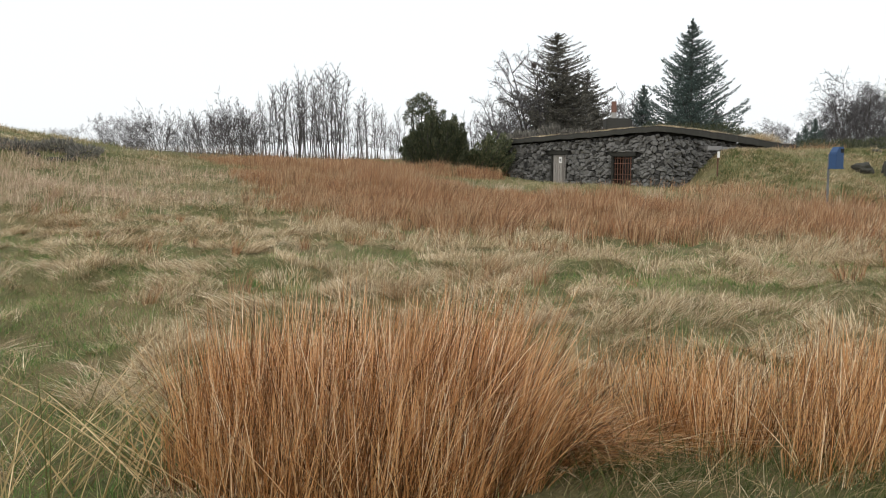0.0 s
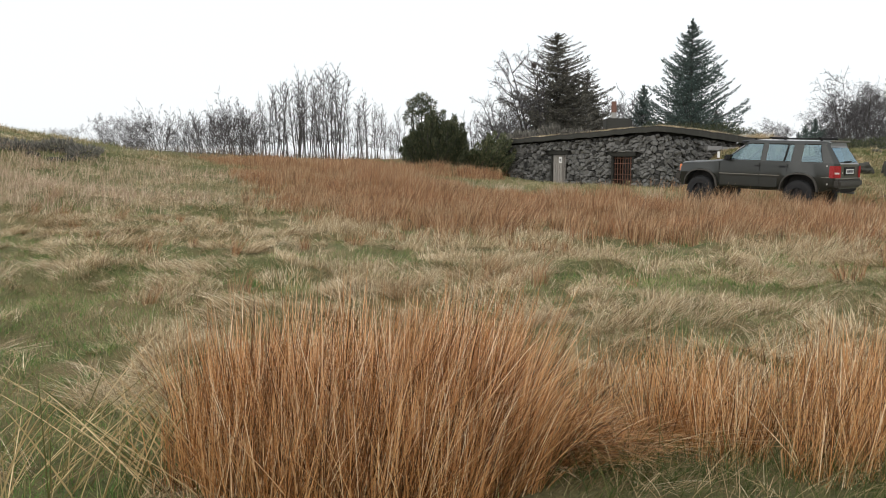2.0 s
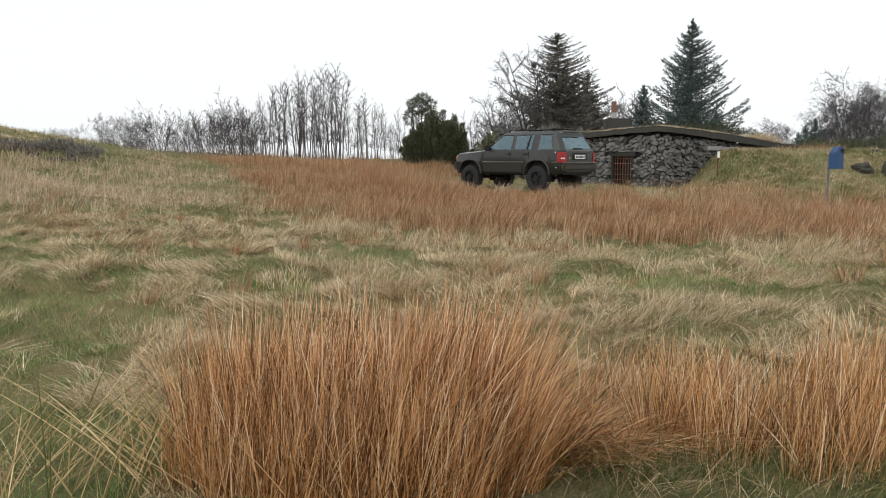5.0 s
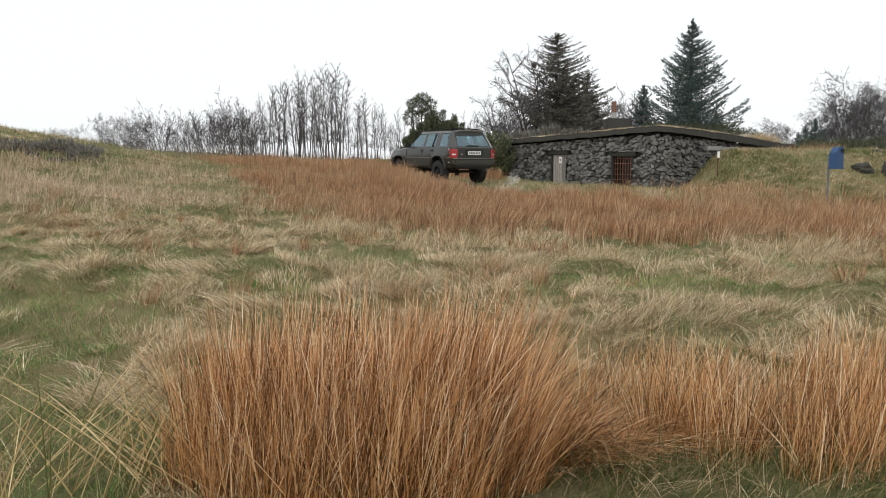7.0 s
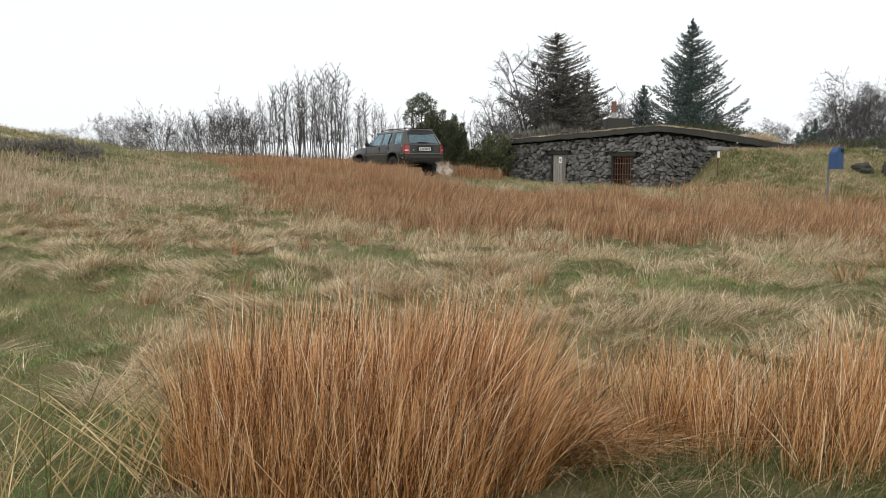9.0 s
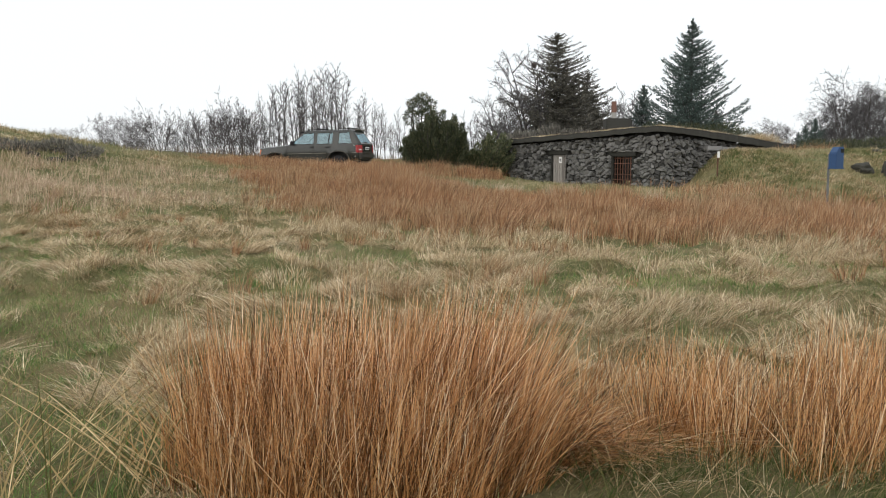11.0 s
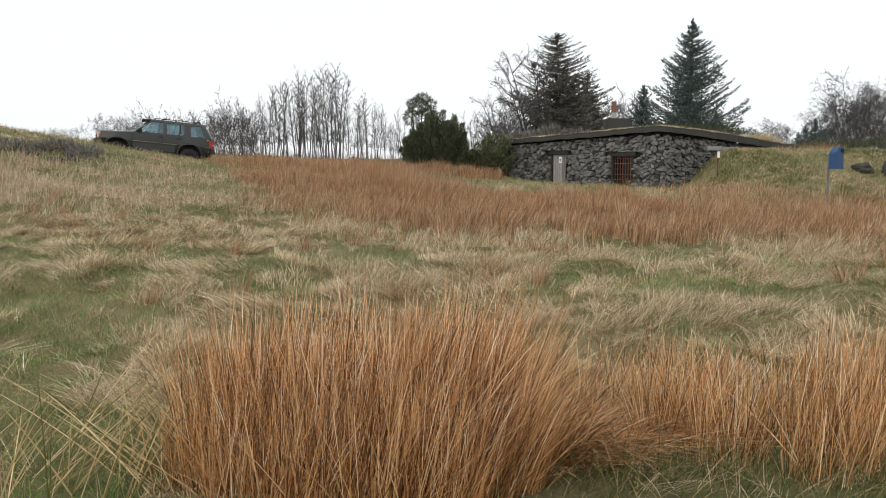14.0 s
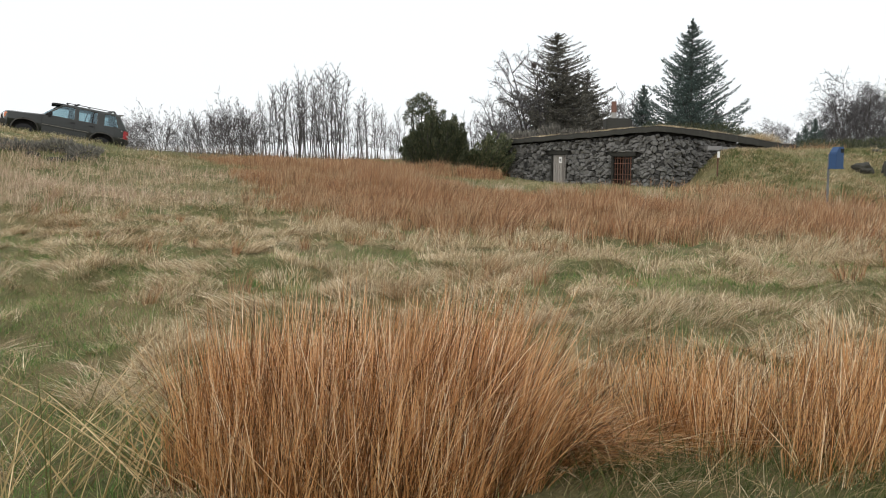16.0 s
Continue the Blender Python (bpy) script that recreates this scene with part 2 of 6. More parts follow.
# ---------- mesh helpers ----------
def tri_mesh(name, verts, tris, material):
    """A large triangle mesh from arrays."""
    me = bpy.data.meshes.new(name)
    verts, tris = np.asarray(verts, np.float32), np.asarray(tris, np.int32)
    me.vertices.add(len(verts))
    me.vertices.foreach_set("co", verts.ravel())
    me.loops.add(tris.size)
    me.loops.foreach_set("vertex_index", tris.ravel())
    me.polygons.add(len(tris))
    me.polygons.foreach_set("loop_start", np.arange(0, tris.size, 3, dtype=np.int32))
    me.polygons.foreach_set("loop_total", np.full(len(tris), 3, dtype=np.int32))
    me.materials.append(material)
    me.update(calc_edges=True)
    return me


def part(name, bm, material, parent, label="", smooth=False):
    me = bpy.data.meshes.new(name)
    bm.to_mesh(me)
    bm.free()
    me.materials.append(material)
    if smooth:
        me.shade_smooth()
    ob = new(name, me)
    ob.parent = parent
    return tagged(ob, label)


def part_mesh(name, me, parent, label="", m=None):
    ob = new(name, me)
    ob.parent = parent
    if m is not None:
        ob.matrix_basis = m
    return tagged(ob, label)


def box(size, centre=(0, 0, 0), bevel=0.0, turn=None, bm=None):
    made = bm is None
    bm = bm or bmesh.new()
    m = Matrix.Translation(centre) @ (turn or Matrix()) @ Matrix.Diagonal((*size, 1))
    geom = bmesh.ops.create_cube(bm, size=1, matrix=m)
    if bevel:
        edges = list({e for v in geom["verts"] for e in v.link_edges})
        bmesh.ops.bevel(bm, geom=edges, offset=bevel, segments=2, affect="EDGES")
    return bm


def rod(r0, r1, p0, p1, sides=10, bm=None, caps=True):
    bm = bm or bmesh.new()
    p0, p1 = Vector(p0), Vector(p1)
    d = p1 - p0
    m = Matrix.Translation((p0 + p1) / 2) @ d.to_track_quat("Z", "Y").to_matrix().to_4x4()
    bmesh.ops.create_cone(bm, cap_ends=caps, segments=sides, radius1=r0, radius2=r1, depth=d.length, matrix=m)
    return bm


def empty(name, m=None):
    ob = new(name)
    ob.empty_display_size = 0.2
    if m is not None:
        ob.matrix_basis = m
    return ob


# ---------- the lie of the land ----------
def S(a, b, v):
    t = np.clip((v - a) / (b - a), 0, 1)
    return t * t * (3 - 2 * t)


def G(x, y, cx, cy, rx, ry):
    return np.exp(-((x - cx) / rx) ** 2 - ((y - cy) / ry) ** 2)


TRACK = np.array([(14.6, 19.3, 0.0)] + [(d[1], d[2], d[3]) for d in DRIVE] + [(-16.5, 32.4, 2.05), (-19.0, 31.4, 2.3)])


def waves(x, y, k, seed):
    """Smooth unevenness from a few crossed sines."""
    r = np.random.RandomState(seed)
    out = np.zeros_like(x)
    for i in range(9):
        a, f, p = r.uniform(0, 2 * np.pi), k * r.uniform(0.5, 1.9), r.uniform(0, 6.28)
        out += np.sin((x * np.cos(a) + y * np.sin(a)) * f + p) / 9
    return out


def humps(x, y):
    """Tussock mounds of the rough pasture."""
    return waves(x, y, 3.2, 5)


def to_track(x, y):
    best, tz = np.full(x.shape, 1e9), np.zeros(x.shape)
    for (ax, ay, az), (bx, by, bz) in zip(TRACK[:-1], TRACK[1:]):
        dx, dy = bx - ax, by - ay
        u = np.clip(((x - ax) * dx + (y - ay) * dy) / (dx * dx + dy * dy + 1e-9), 0, 1)
        d = np.hypot(x - ax - u * dx, y - ay - u * dy)
        near = d < best
        best, tz = np.where(near, d, best), np.where(near, az + u * (bz - az), tz)
    return best, tz


def land(x, y):
    x, y = np.asarray(x, float), np.asarray(y, float)
    h = 0.95 * S(2, 36, y) - 0.16 * S(-3, 1, x) * S(10, 24, y) - 0.028 * np.clip(x, 0, 16) * S(6, 22, y)
    h = h - 0.22 * G(x, y, 7, 40, 7, 7)
    h = h + 0.12 * G(x, y, -4, 28.5, 4.5, 3.5)
    h = h + 0.042 * np.clip(-x - 1.5, 0, 14) * S(6, 20, y) * (1 - 0.8 * S(28, 44, y))
    slope = 0.150 * np.logaddexp(0, (-x - 6.6) * 1.6) / 1.6
    h = h + np.minimum(slope, 1.6) * S(19, 27.5, y) * (1 - 0.75 * S(29, 44, y))
    h = h + 1.62 * S(28.5, 37, y) * S(9.7, 12.2, x + 0.10 * (38 - y)) * (1 - 0.35 * S(17, 26, x))
    h = h + 0.38 * G(x, y, 0.9, 43.5, 2.6, 2.6)
    h = h + 0.60 * S(37.5, 45, y) * (1 - S(-1, 3, x))
    h = h + (0.16 * waves(x, y, 1.1, 3) + 0.20 * humps(x, y) + 0.12 * waves(x, y, 7.0, 6)) * S(4, 7, y) * (1 - 0.6 * S(16, 24, y))
    d, tz = to_track(x, y)
    w = np.exp(-(d / 1.9) ** 4)
    h = h * (1 - w) + tz * w
    far = np.hypot(x, y)
    return h - 5.0 * S(48, 160, far) - 20.0 * S(300, 2500, far)


def land_at(x, y):
    return float(land(np.array([x]), np.array([y]))[0])


def make_ground():
    def axis(inner, step, outer):
        a = list(np.arange(-inner, inner + 1e-6, step))
        d, v = step, inner
        while v < outer:
            d *= 1.22
            v += d
            a.append(v)
            a.insert(0, -v)
        return np.array(a)
    xs, ys = axis(26, 0.22, 3500), axis(26, 0.22, 3500) + 22
    X, Y = np.meshgrid(xs, ys)
    V = np.stack([X, Y, land(X, Y)], -1).reshape(-1, 3)
    nx, ny = len(xs), len(ys)
    i = (np.arange(ny - 1)[:, None] * nx + np.arange(nx - 1)[None]).ravel()
    T = np.concatenate([np.stack([i, i + 1, i + nx + 1], 1), np.stack([i, i + nx + 1, i + nx], 1)])
    me = tri_mesh("ground", V, T, MAT["turf"])
    me.shade_smooth()
    tagged(new("ground", me), "rough hummocky pasture of green and straw turf rising to a ridge", "ground", kind="structure")


make_ground()


# ---------- grass and rushes ----------
RNG = np.random.RandomState(11)


def blades(name, base, height, width, lean, curl, material, segs=3, label="", category="grass", kind="stuff", group=""):
    """Tapered bent ribbons, one for each base point. lean: sideways run of each tip, as a share of its height (n, 2)."""
    n = len(base)
    az = RNG.uniform(0, np.pi, n)
    side = np.stack([np.cos(az), np.sin(az), np.zeros(n)], 1) * (width / 2)[:, None]
    cols = 2 * segs + 1
    V = np.zeros((n, cols, 3))
    for k in range(segs + 1):
        t = k / segs
        c = base.copy()
        run = t ** curl
        c[:, 0] += lean[:, 0] * height * run
        c[:, 1] += lean[:, 1] * height * run
        c[:, 2] += height * t * (1 - 0.25 * t * np.clip(np.hypot(lean[:, 0], lean[:, 1]), 0, 1.6))
        if k < segs:
            taper = 1 - 0.55 * t
            V[:, 2 * k], V[:, 2 * k + 1] = c - side * taper, c + side * taper
        else:
            V[:, cols - 1] = c
    tris = []
    for k in range(segs - 1):
        a = 2 * k
        tris += [(a, a + 1, a + 3), (a, a + 3, a + 2)]
    tris.append((2 * segs - 2, 2 * segs - 1, cols - 1))
    T = (np.arange(n)[:, None, None] * cols + np.array(tris)[None]).reshape(-1, 3)
    ob = new(name, tri_mesh(name, V.reshape(-1, 3), T, material))
    return tagged(ob, label, category, group, kind)


def scatter(count, x0, x1, y0, y1, keep=None):
    """Points in a wedge that the camera's ground spans, thinned by keep(x, y) in 0..1."""
    x, y = RNG.uniform(x0, x1, count), RNG.uniform(y0, y1, count)
    ok = np.abs(x) < 0.57 * y + 1.2
    if keep is not None:
        ok &= RNG.uniform(0, 1, count) < keep(x, y)
    x, y = x[ok], y[ok]
    return np.stack([x, y, land(x, y) - 0.015], 1)


def patchy(x, y, k, seed, lo=-0.1, hi=0.2):
    return S(lo, hi, waves(x, y, k, seed))


def band_near(x):
    """Where the great bank of rushes begins."""
    return np.interp(x, [-9, -6, -4.2, -2.6, -1.0, 1.0, 3.5, 5.5, 8, 12], [27, 23.5, 18.5, 16.5, 14.8, 13.4, 12.8, 13.2, 14.0, 14.5])


def rush_share(x, y):
    d, _ = to_track(x, y)
    near = S(-1.0, 4.2, y - band_near(x) + 4.0 * waves(x, y, 1.1, 21) + 2.6 * waves(x, y, 3.0, 22))
    return near * S(1.3 - 0.25 * S(4, 8, x), 2.8 - 1.2 * S(4, 8, x), d) * (1 - S(31, 33.5, y)) * (0.5 + 0.5 * patchy(x, y, 2.2, 8, -0.25, 0.15)) * S(-7.4, -2.6, x + 5.0 * waves(x, y, 0.8, 25) + 3.0 * waves(x, y, 2.4, 26)) * (y < 24.5 + np.clip(6 - x, 0, 9))


def rush_height(x, y):
    d, _ = to_track(x, y)
    low = 0.46 + 0.62 * S(1.0, 4.5, x)
    edge = low + (1 - low) * S(1.5, 6.5, d + 6 * (1 - S(-3, 1, x)))
    return edge * np.interp(x, [-9, -5, -2.5, -1, 0.3, 2, 5, 9, 13], [0.34, 0.52, 0.66, 0.66, 0.60, 0.60, 0.56, 0.56, 0.56]) * (0.62 + 0.50 * patchy(x, y, 1.5, 13, -0.3, 0.3)) * (0.55 + 0.45 * S(-0.5, 4, y - band_near(x)))


def clumps(name, centres, per, radius, height, width, flop, material, segs, label, category, own=0.22, flow=0.0):
    """Tufts: blades that spring from each centre and share its lean. centres (n, 2); radius, height: one for each centre."""
    n = len(centres)
    who = np.repeat(np.arange(n), per)
    m = len(who)
    a, r = RNG.uniform(0, 2 * np.pi, m), np.sqrt(RNG.uniform(0, 1, m))
    x, y = centres[who, 0] + radius[who] * r * np.cos(a), centres[who, 1] + radius[who] * r * np.sin(a)
    base = np.stack([x, y, land(x, y) - 0.015], 1)
    tuft = lean_of(n, flop[0], flop[1], flop[2])
    if flow:
        way = 7.0 * waves(centres[:, 0], centres[:, 1], 2.2, 71) + 3.0
        tuft = tuft + flow * np.stack([np.cos(way), np.sin(way)], 1)
    ln = tuft[who] + np.stack([np.cos(a), np.sin(a)], 1) * (r * 0.22)[:, None] + RNG.normal(0, own, (m, 2))
    h = height[who] * RNG.uniform(0.45, 1.12, m)
    return blades(name, base, h, RNG.uniform(*width, m), ln, 1.6, material, segs, label, category)


def lean_of(n, mx, my, sd):
    return np.stack([RNG.normal(mx, sd, n), RNG.normal(my, sd, n)], 1)


def make_field():
    # the long bank of red-brown rushes
    p = scatter(11500, -11.5, 15, 12, 33, rush_share)
    crest = scatter(2100, -12.5, -1.5, 30.6, 33.4, lambda x, y: (0.25 + 0.75 * patchy(x, y, 1.4, 64, -0.2, 0.15)) * S(-8.8, -6.6, x))
    p = np.concatenate([p, crest])
    hs = rush_height(p[:, 0], p[:, 1]) * RNG.uniform(0.72, 1.12, len(p))
    hs[-len(crest):] = RNG.uniform(0.38, 0.66, len(crest)) * (0.6 + 0.4 * S(-9, -6, crest[:, 0]))
    clumps("rush_bank", p[:, :2], 42, RNG.uniform(0.06, 0.24, len(p)), hs, (0.006, 0.013), (0.14, 0, 0.17), MAT["rush_far"], 3,
           "dense bank of dry red-brown rushes across the pasture", "rushes", 0.13)
    # tall grass along the near side of the track
    def verge(x, y):
        d, _ = to_track(x, y)
        way = np.interp(x, TRACK[::-1, 0], TRACK[::-1, 1])
        return (y < way) * np.exp(-((d - 1.75) / 0.45) ** 2) * (0.3 + 0.7 * patchy(x, y, 2.0, 37, -0.15, 0.15)) * S(-1, 3, x)
    p = scatter(5200, -2, 14, 18, 32, verge)
    n = len(p)
    clumps("verge_grass", p[:, :2], 22, RNG.uniform(0.05, 0.20, n), RNG.uniform(0.28, 0.56, n) * (1 + 0.35 * S(7, 11, p[:, 0])), (0.006, 0.011), (0.12, 0, 0.2), MAT["rush_pale"], 3,
           "tall pale dry grass along the track", "grass", 0.2)
    # pale tufts of fallen straw on the mounds, thin in the green hollows
    def hollow(x, y):
        return 0.9 * G(x, y, -3.6, 7.0, 1.5, 2.6) + 0.9 * G(x, y, 5.6, 11.2, 2.0, 1.6) + 0.9 * G(x, y, 2.9, 9.9, 1.0, 1.0) + 0.6 * G(x, y, 2.1, 7.2, 0.6, 0.5) + 0.7 * G(x, y, -3.4, 9.8, 1.0, 1.2) + 0.5 * G(x, y, -5.5, 12.0, 1.5, 1.5)
    def strawy(x, y):
        return np.clip(0.12 + 0.88 * S(-0.22, 0.10, humps(x, y) + 0.6 * waves(x, y, 1.9, 17)), 0, 1) * (1 - 0.75 * rush_share(x, y)) * S(4.6, 6.5, y) * (1 - 0.75 * np.clip(hollow(x, y), 0, 1))
    p = scatter(15000, -17, 15, 5.0, 21, strawy)
    n = len(p)
    clumps("straw_grass", p[:, :2], 30, RNG.uniform(0.04, 0.16, n), RNG.uniform(0.06, 0.20, n), (0.0035, 0.009), (0.15, -0.25, 0.8), MAT["straw"], 3,
           "matted pale straw-coloured grass lying in tufts", "grass", 0.6, 1.3)
    # paler upright wisps along the foot of the rush bank
    p = scatter(7200, -11, 15, 10, 19.5, lambda x, y: np.exp(-((y - band_near(x) - 0.2) / 1.5) ** 2) * patchy(x, y, 1.7, 77, -0.2, 0.2))
    n = len(p)
    clumps("straw_wisps", p[:, :2], 24, RNG.uniform(0.08, 0.24, n), RNG.uniform(0.18, 0.42, n), (0.004, 0.008), (0.25, -0.1, 0.4), MAT["straw"], 3,
           "pale wispy straw standing along the rushes", "grass", 0.3)
    # lone brown tufts scattered before the bank
    p = scatter(420, -11, 12, 7.5, 21, lambda x, y: (1 - rush_share(x, y)) * patchy(x, y, 1.2, 83, 0.0, 0.25))
    n = len(p)
    clumps("stray_rushes", p[:, :2], 60, RNG.uniform(0.05, 0.16, n), RNG.uniform(0.16, 0.42, n), (0.004, 0.009), (0.12, 0, 0.2), MAT["rush_far"], 3,
           "small stray tufts of brown rush in the pasture", "rushes", 0.22)
    # short turf, green in patches
    p = scatter(330000, -16, 15, 3.2, 19, lambda x, y: (1.05 - 0.03 * y) * (1 - 0.8 * rush_share(x, y)) * (0.25 + 0.75 * S(4.4, 6.0, y)))
    n = len(p)
    blades("short_turf", p, RNG.uniform(0.03, 0.10, n), RNG.uniform(0.003, 0.007, n), lean_of(n, 0.1, -0.1, 0.7), 1.5, MAT["lawn"], 2,
           "short mixed turf, straw coloured with fresh green patches", "grass")
    # denser turf on the nearer ground
    p = scatter(190000, -6.6, 6.6, 4.4, 11.5)
    n = len(p)
    blades("near_turf", p, RNG.uniform(0.03, 0.11, n), RNG.uniform(0.003, 0.006, n), lean_of(n, 0.1, -0.1, 0.8), 1.5, MAT["lawn"], 2,
           "short mixed turf, straw coloured with fresh green patches", "grass")
    # fresh green in the hollows
    p = scatter(330000, -16, 13, 3.4, 19, lambda x, y: (0.75 * (1 - S(-0.22, 0.06, humps(x, y) + 0.6 * waves(x, y, 1.9, 17))) * (0.35 + 0.65 * patchy(x, y, 1.0, 29, -0.15, 0.2)) + 0.9 * hollow(x, y) + 0.9 * G(x, y, -1.9, 4.7, 0.8, 1.1)) * (1 - rush_share(x, y)))
    n = len(p)
    blades("green_grass", p, RNG.uniform(0.05, 0.15, n), RNG.uniform(0.003, 0.007, n), lean_of(n, 0.1, 0, 0.5), 1.6, MAT["green"], 2,
           "patches of fresh green spring grass", "grass")
    # far slopes: hill on the ridge, verge of the track, bank beside the shelter
    def slopes(x, y):
        d, _ = to_track(x, y)
        return (0.35 + 0.65 * patchy(x, y, 1.8, 31, -0.2, 0.2)) * (1 - 0.9 * rush_share(x, y)) * (0.35 + 0.65 * S(0.6, 1.8, d)) * ~((x > 2.5) & (x < 16) & (y > 33.5 + np.abs(x - 8.7)) & (y < 48) & (x < 10.2))
    p = scatter(230000, -22, 22, 16, 42, slopes)
    n = len(p)
    blades("slope_grass", p, RNG.uniform(0.06, 0.24, n), RNG.uniform(0.010, 0.018, n), lean_of(n, 0.25, -0.2, 0.5), 1.5, MAT["slope"], 2,
           "tussocky grass over the slopes and the earth bank", "grass")
    p = scatter(2600, -16, 0, 14, 30, lambda x, y: patchy(x, y, 1.6, 97, -0.05, 0.2) * (1 - rush_share(x, y)))
    n = len(p)
    clumps("slope_straw", p[:, :2], 30, RNG.uniform(0.08, 0.25, n), RNG.uniform(0.08, 0.22, n), (0.007, 0.013), (0.2, -0.4, 0.7), MAT["bleached"], 2,
           "pale matted straw on the western slope", "grass", 0.5, 0.9)
    # pinkish faded rushes on the western slope
    def faded(x, y):
        return 0.9 * G(x, y, -9.0, 18.5, 2.6, 2.2) + 0.7 * G(x, y, -11.5, 22.5, 2.6, 2.0) + 0.6 * G(x, y, -4.9, 12.9, 0.25, 0.25) + 0.5 * G(x, y, -5.3, 18.5, 1.2, 0.9) + 0.35 * G(x, y, -7.2, 24.5, 2.0, 1.4)
    p = scatter(80000, -16, -3, 11, 27, lambda x, y: faded(x, y) * (0.4 + 0.6 * patchy(x, y, 2.5, 41)))
    n = len(p)
    blades("faded_rushes", p, RNG.uniform(0.14, 0.46, n), RNG.uniform(0.007, 0.013, n), lean_of(n, 0.2, 0, 0.35), 1.7, MAT["rush_pale"], 2,
           "faded pinkish-tan rushes on the western slope", "rushes")
    # dry grass beside the wall end and on the bank's foot
    p = scatter(40000, 0, 18, 25.5, 46, lambda x, y: 0.9 * G(x, y, 9.6, 29.0, 1.8, 1.6) + 0.8 * G(x, y, 1.4, 37.5, 1.0, 0.8) + 0.9 * G(x, y, 1.6, 41.0, 1.0, 0.9) + 0.7 * G(x, y, 17.5, 40, 1.8, 1.2) + 0.3 * G(x, y, 13, 27.0, 4, 1.2))
    n = len(p)
    blades("dry_tall_grass", p, RNG.uniform(0.25, 0.62, n), RNG.uniform(0.012, 0.018, n), lean_of(n, 0.15, 0, 0.25), 1.7, MAT["rush_far"], 2,
           "tall dry grass at the foot of the earth bank", "grass")
    p = scatter(60, 0.7, 2.5, 39.4, 40.6)
    n = len(p)
    clumps("track_side_rushes", p[:, :2], 46, RNG.uniform(0.15, 0.3, n), RNG.uniform(0.4, 0.72, n), (0.012, 0.02), (0.1, 0, 0.12), MAT["rush_far"], 2,
           "dry rushes standing before the evergreen bushes", "rushes", 0.14)
    # rushes along the foot of the wood
    p = scatter(2000, -13, 0.3, 37.9, 41.5, lambda x, y: (0.35 + 0.65 * patchy(x, y, 1.3, 45, -0.2, 0.15)) * S(-12, -8, x))
    n = len(p)
    clumps("wood_edge_rushes", p[:, :2], 26, RNG.uniform(0.10, 0.28, n), RNG.uniform(0.28, 0.60, n), (0.010, 0.018), (0.12, 0, 0.16), MAT["rush_far"], 2,
           "dry rushes along the foot of the wood", "rushes", 0.15)
    p = scatter(1700, 9, 22, 26, 42, lambda x, y: patchy(x, y, 1.2, 91, -0.2, 0.2) * S(26, 28, y))
    n = len(p)
    clumps("bank_tufts", p[:, :2], 30, RNG.uniform(0.08, 0.25, n), RNG.uniform(0.10, 0.28, n), (0.010, 0.018), (0.2, -0.6, 0.4), MAT["straw"], 2,
           "straw tufts on the earth bank", "grass", 0.3)
    p = scatter(6000, 9, 22, 24, 42, lambda x, y: np.clip(patchy(x, y, 1.0, 95, -0.1, 0.2) * S(25, 27, y) + 1.0 * G(x, y, 14.0, 28.0, 2.6, 2.6), 0, 1))
    n = len(p)
    clumps("bank_green", p[:, :2], 30, RNG.uniform(0.10, 0.3, n), RNG.uniform(0.06, 0.2, n), (0.010, 0.018), (0.1, -0.3, 0.3), MAT["green_rush"], 2,
           "olive-green grass on the earth bank", "grass", 0.3)


def tussock(name, x, y, rad, count, h, lean, mat, label, spread=0.26, width=(0.0034, 0.0100), curl=1.2):
    a, r = RNG.uniform(0, 2 * np.pi, count), rad * np.sqrt(RNG.uniform(0, 1, count))
    px, py = x + r * np.cos(a), y + r * np.sin(a) * 0.8
    base = np.stack([px, py, land(px, py) - 0.02], 1)
    out = np.stack([np.cos(a), np.sin(a)], 1) * (r / rad)[:, None] * 0.05
    lock = RNG.randint(0, max(2, count // 16), count)
    ln = lean_of(count, lean[0], lean[1], spread * 0.50) + out + RNG.normal(0, spread * 0.42, (count, 2))[lock]
    wild = RNG.uniform(0, 1, count) < 0.26
    ln[wild] += RNG.normal(0, 0.34, (wild.sum(), 2))
    hh, ww = h * np.clip(RNG.normal(0.80, 0.20, count), 0.3, 1.25) * np.where(wild, 0.95, 1), RNG.uniform(*width, count)
    own = empty(name, pose(x, y, land_at(x, y)))
    tagged(own, label, "rushes", "foreground tussocks")
    base = base - np.array([x, y, land_at(x, y)])
    for which, title in ((~wild, "standing_tuft"), (wild, "bent_tuft")):
        ob = blades(title, base[which], hh[which], ww[which], ln[which], curl, mat, 5, category="", kind="")
        ob.parent = own
        tagged(ob, kind="stuff")


def make_undergrowth():
    """Low dead scrub and bracken at the foot of the wood."""
    p = scatter(6500, -26, 4, 41, 52, lambda x, y: (0.35 + 0.65 * patchy(x, y, 0.9, 61, -0.25, 0.2)) * (1 - S(0.2, 2.2, x)) * S(39.5, 42.5, y))
    n = len(p)
    blades("undergrowth", p, RNG.uniform(0.15, 0.75, n), RNG.uniform(0.010, 0.018, n), lean_of(n, 0.05, 0, 0.35), 1.4, MAT["scrub"], 2,
           "brown leafless scrub at the foot of the wood", "undergrowth")


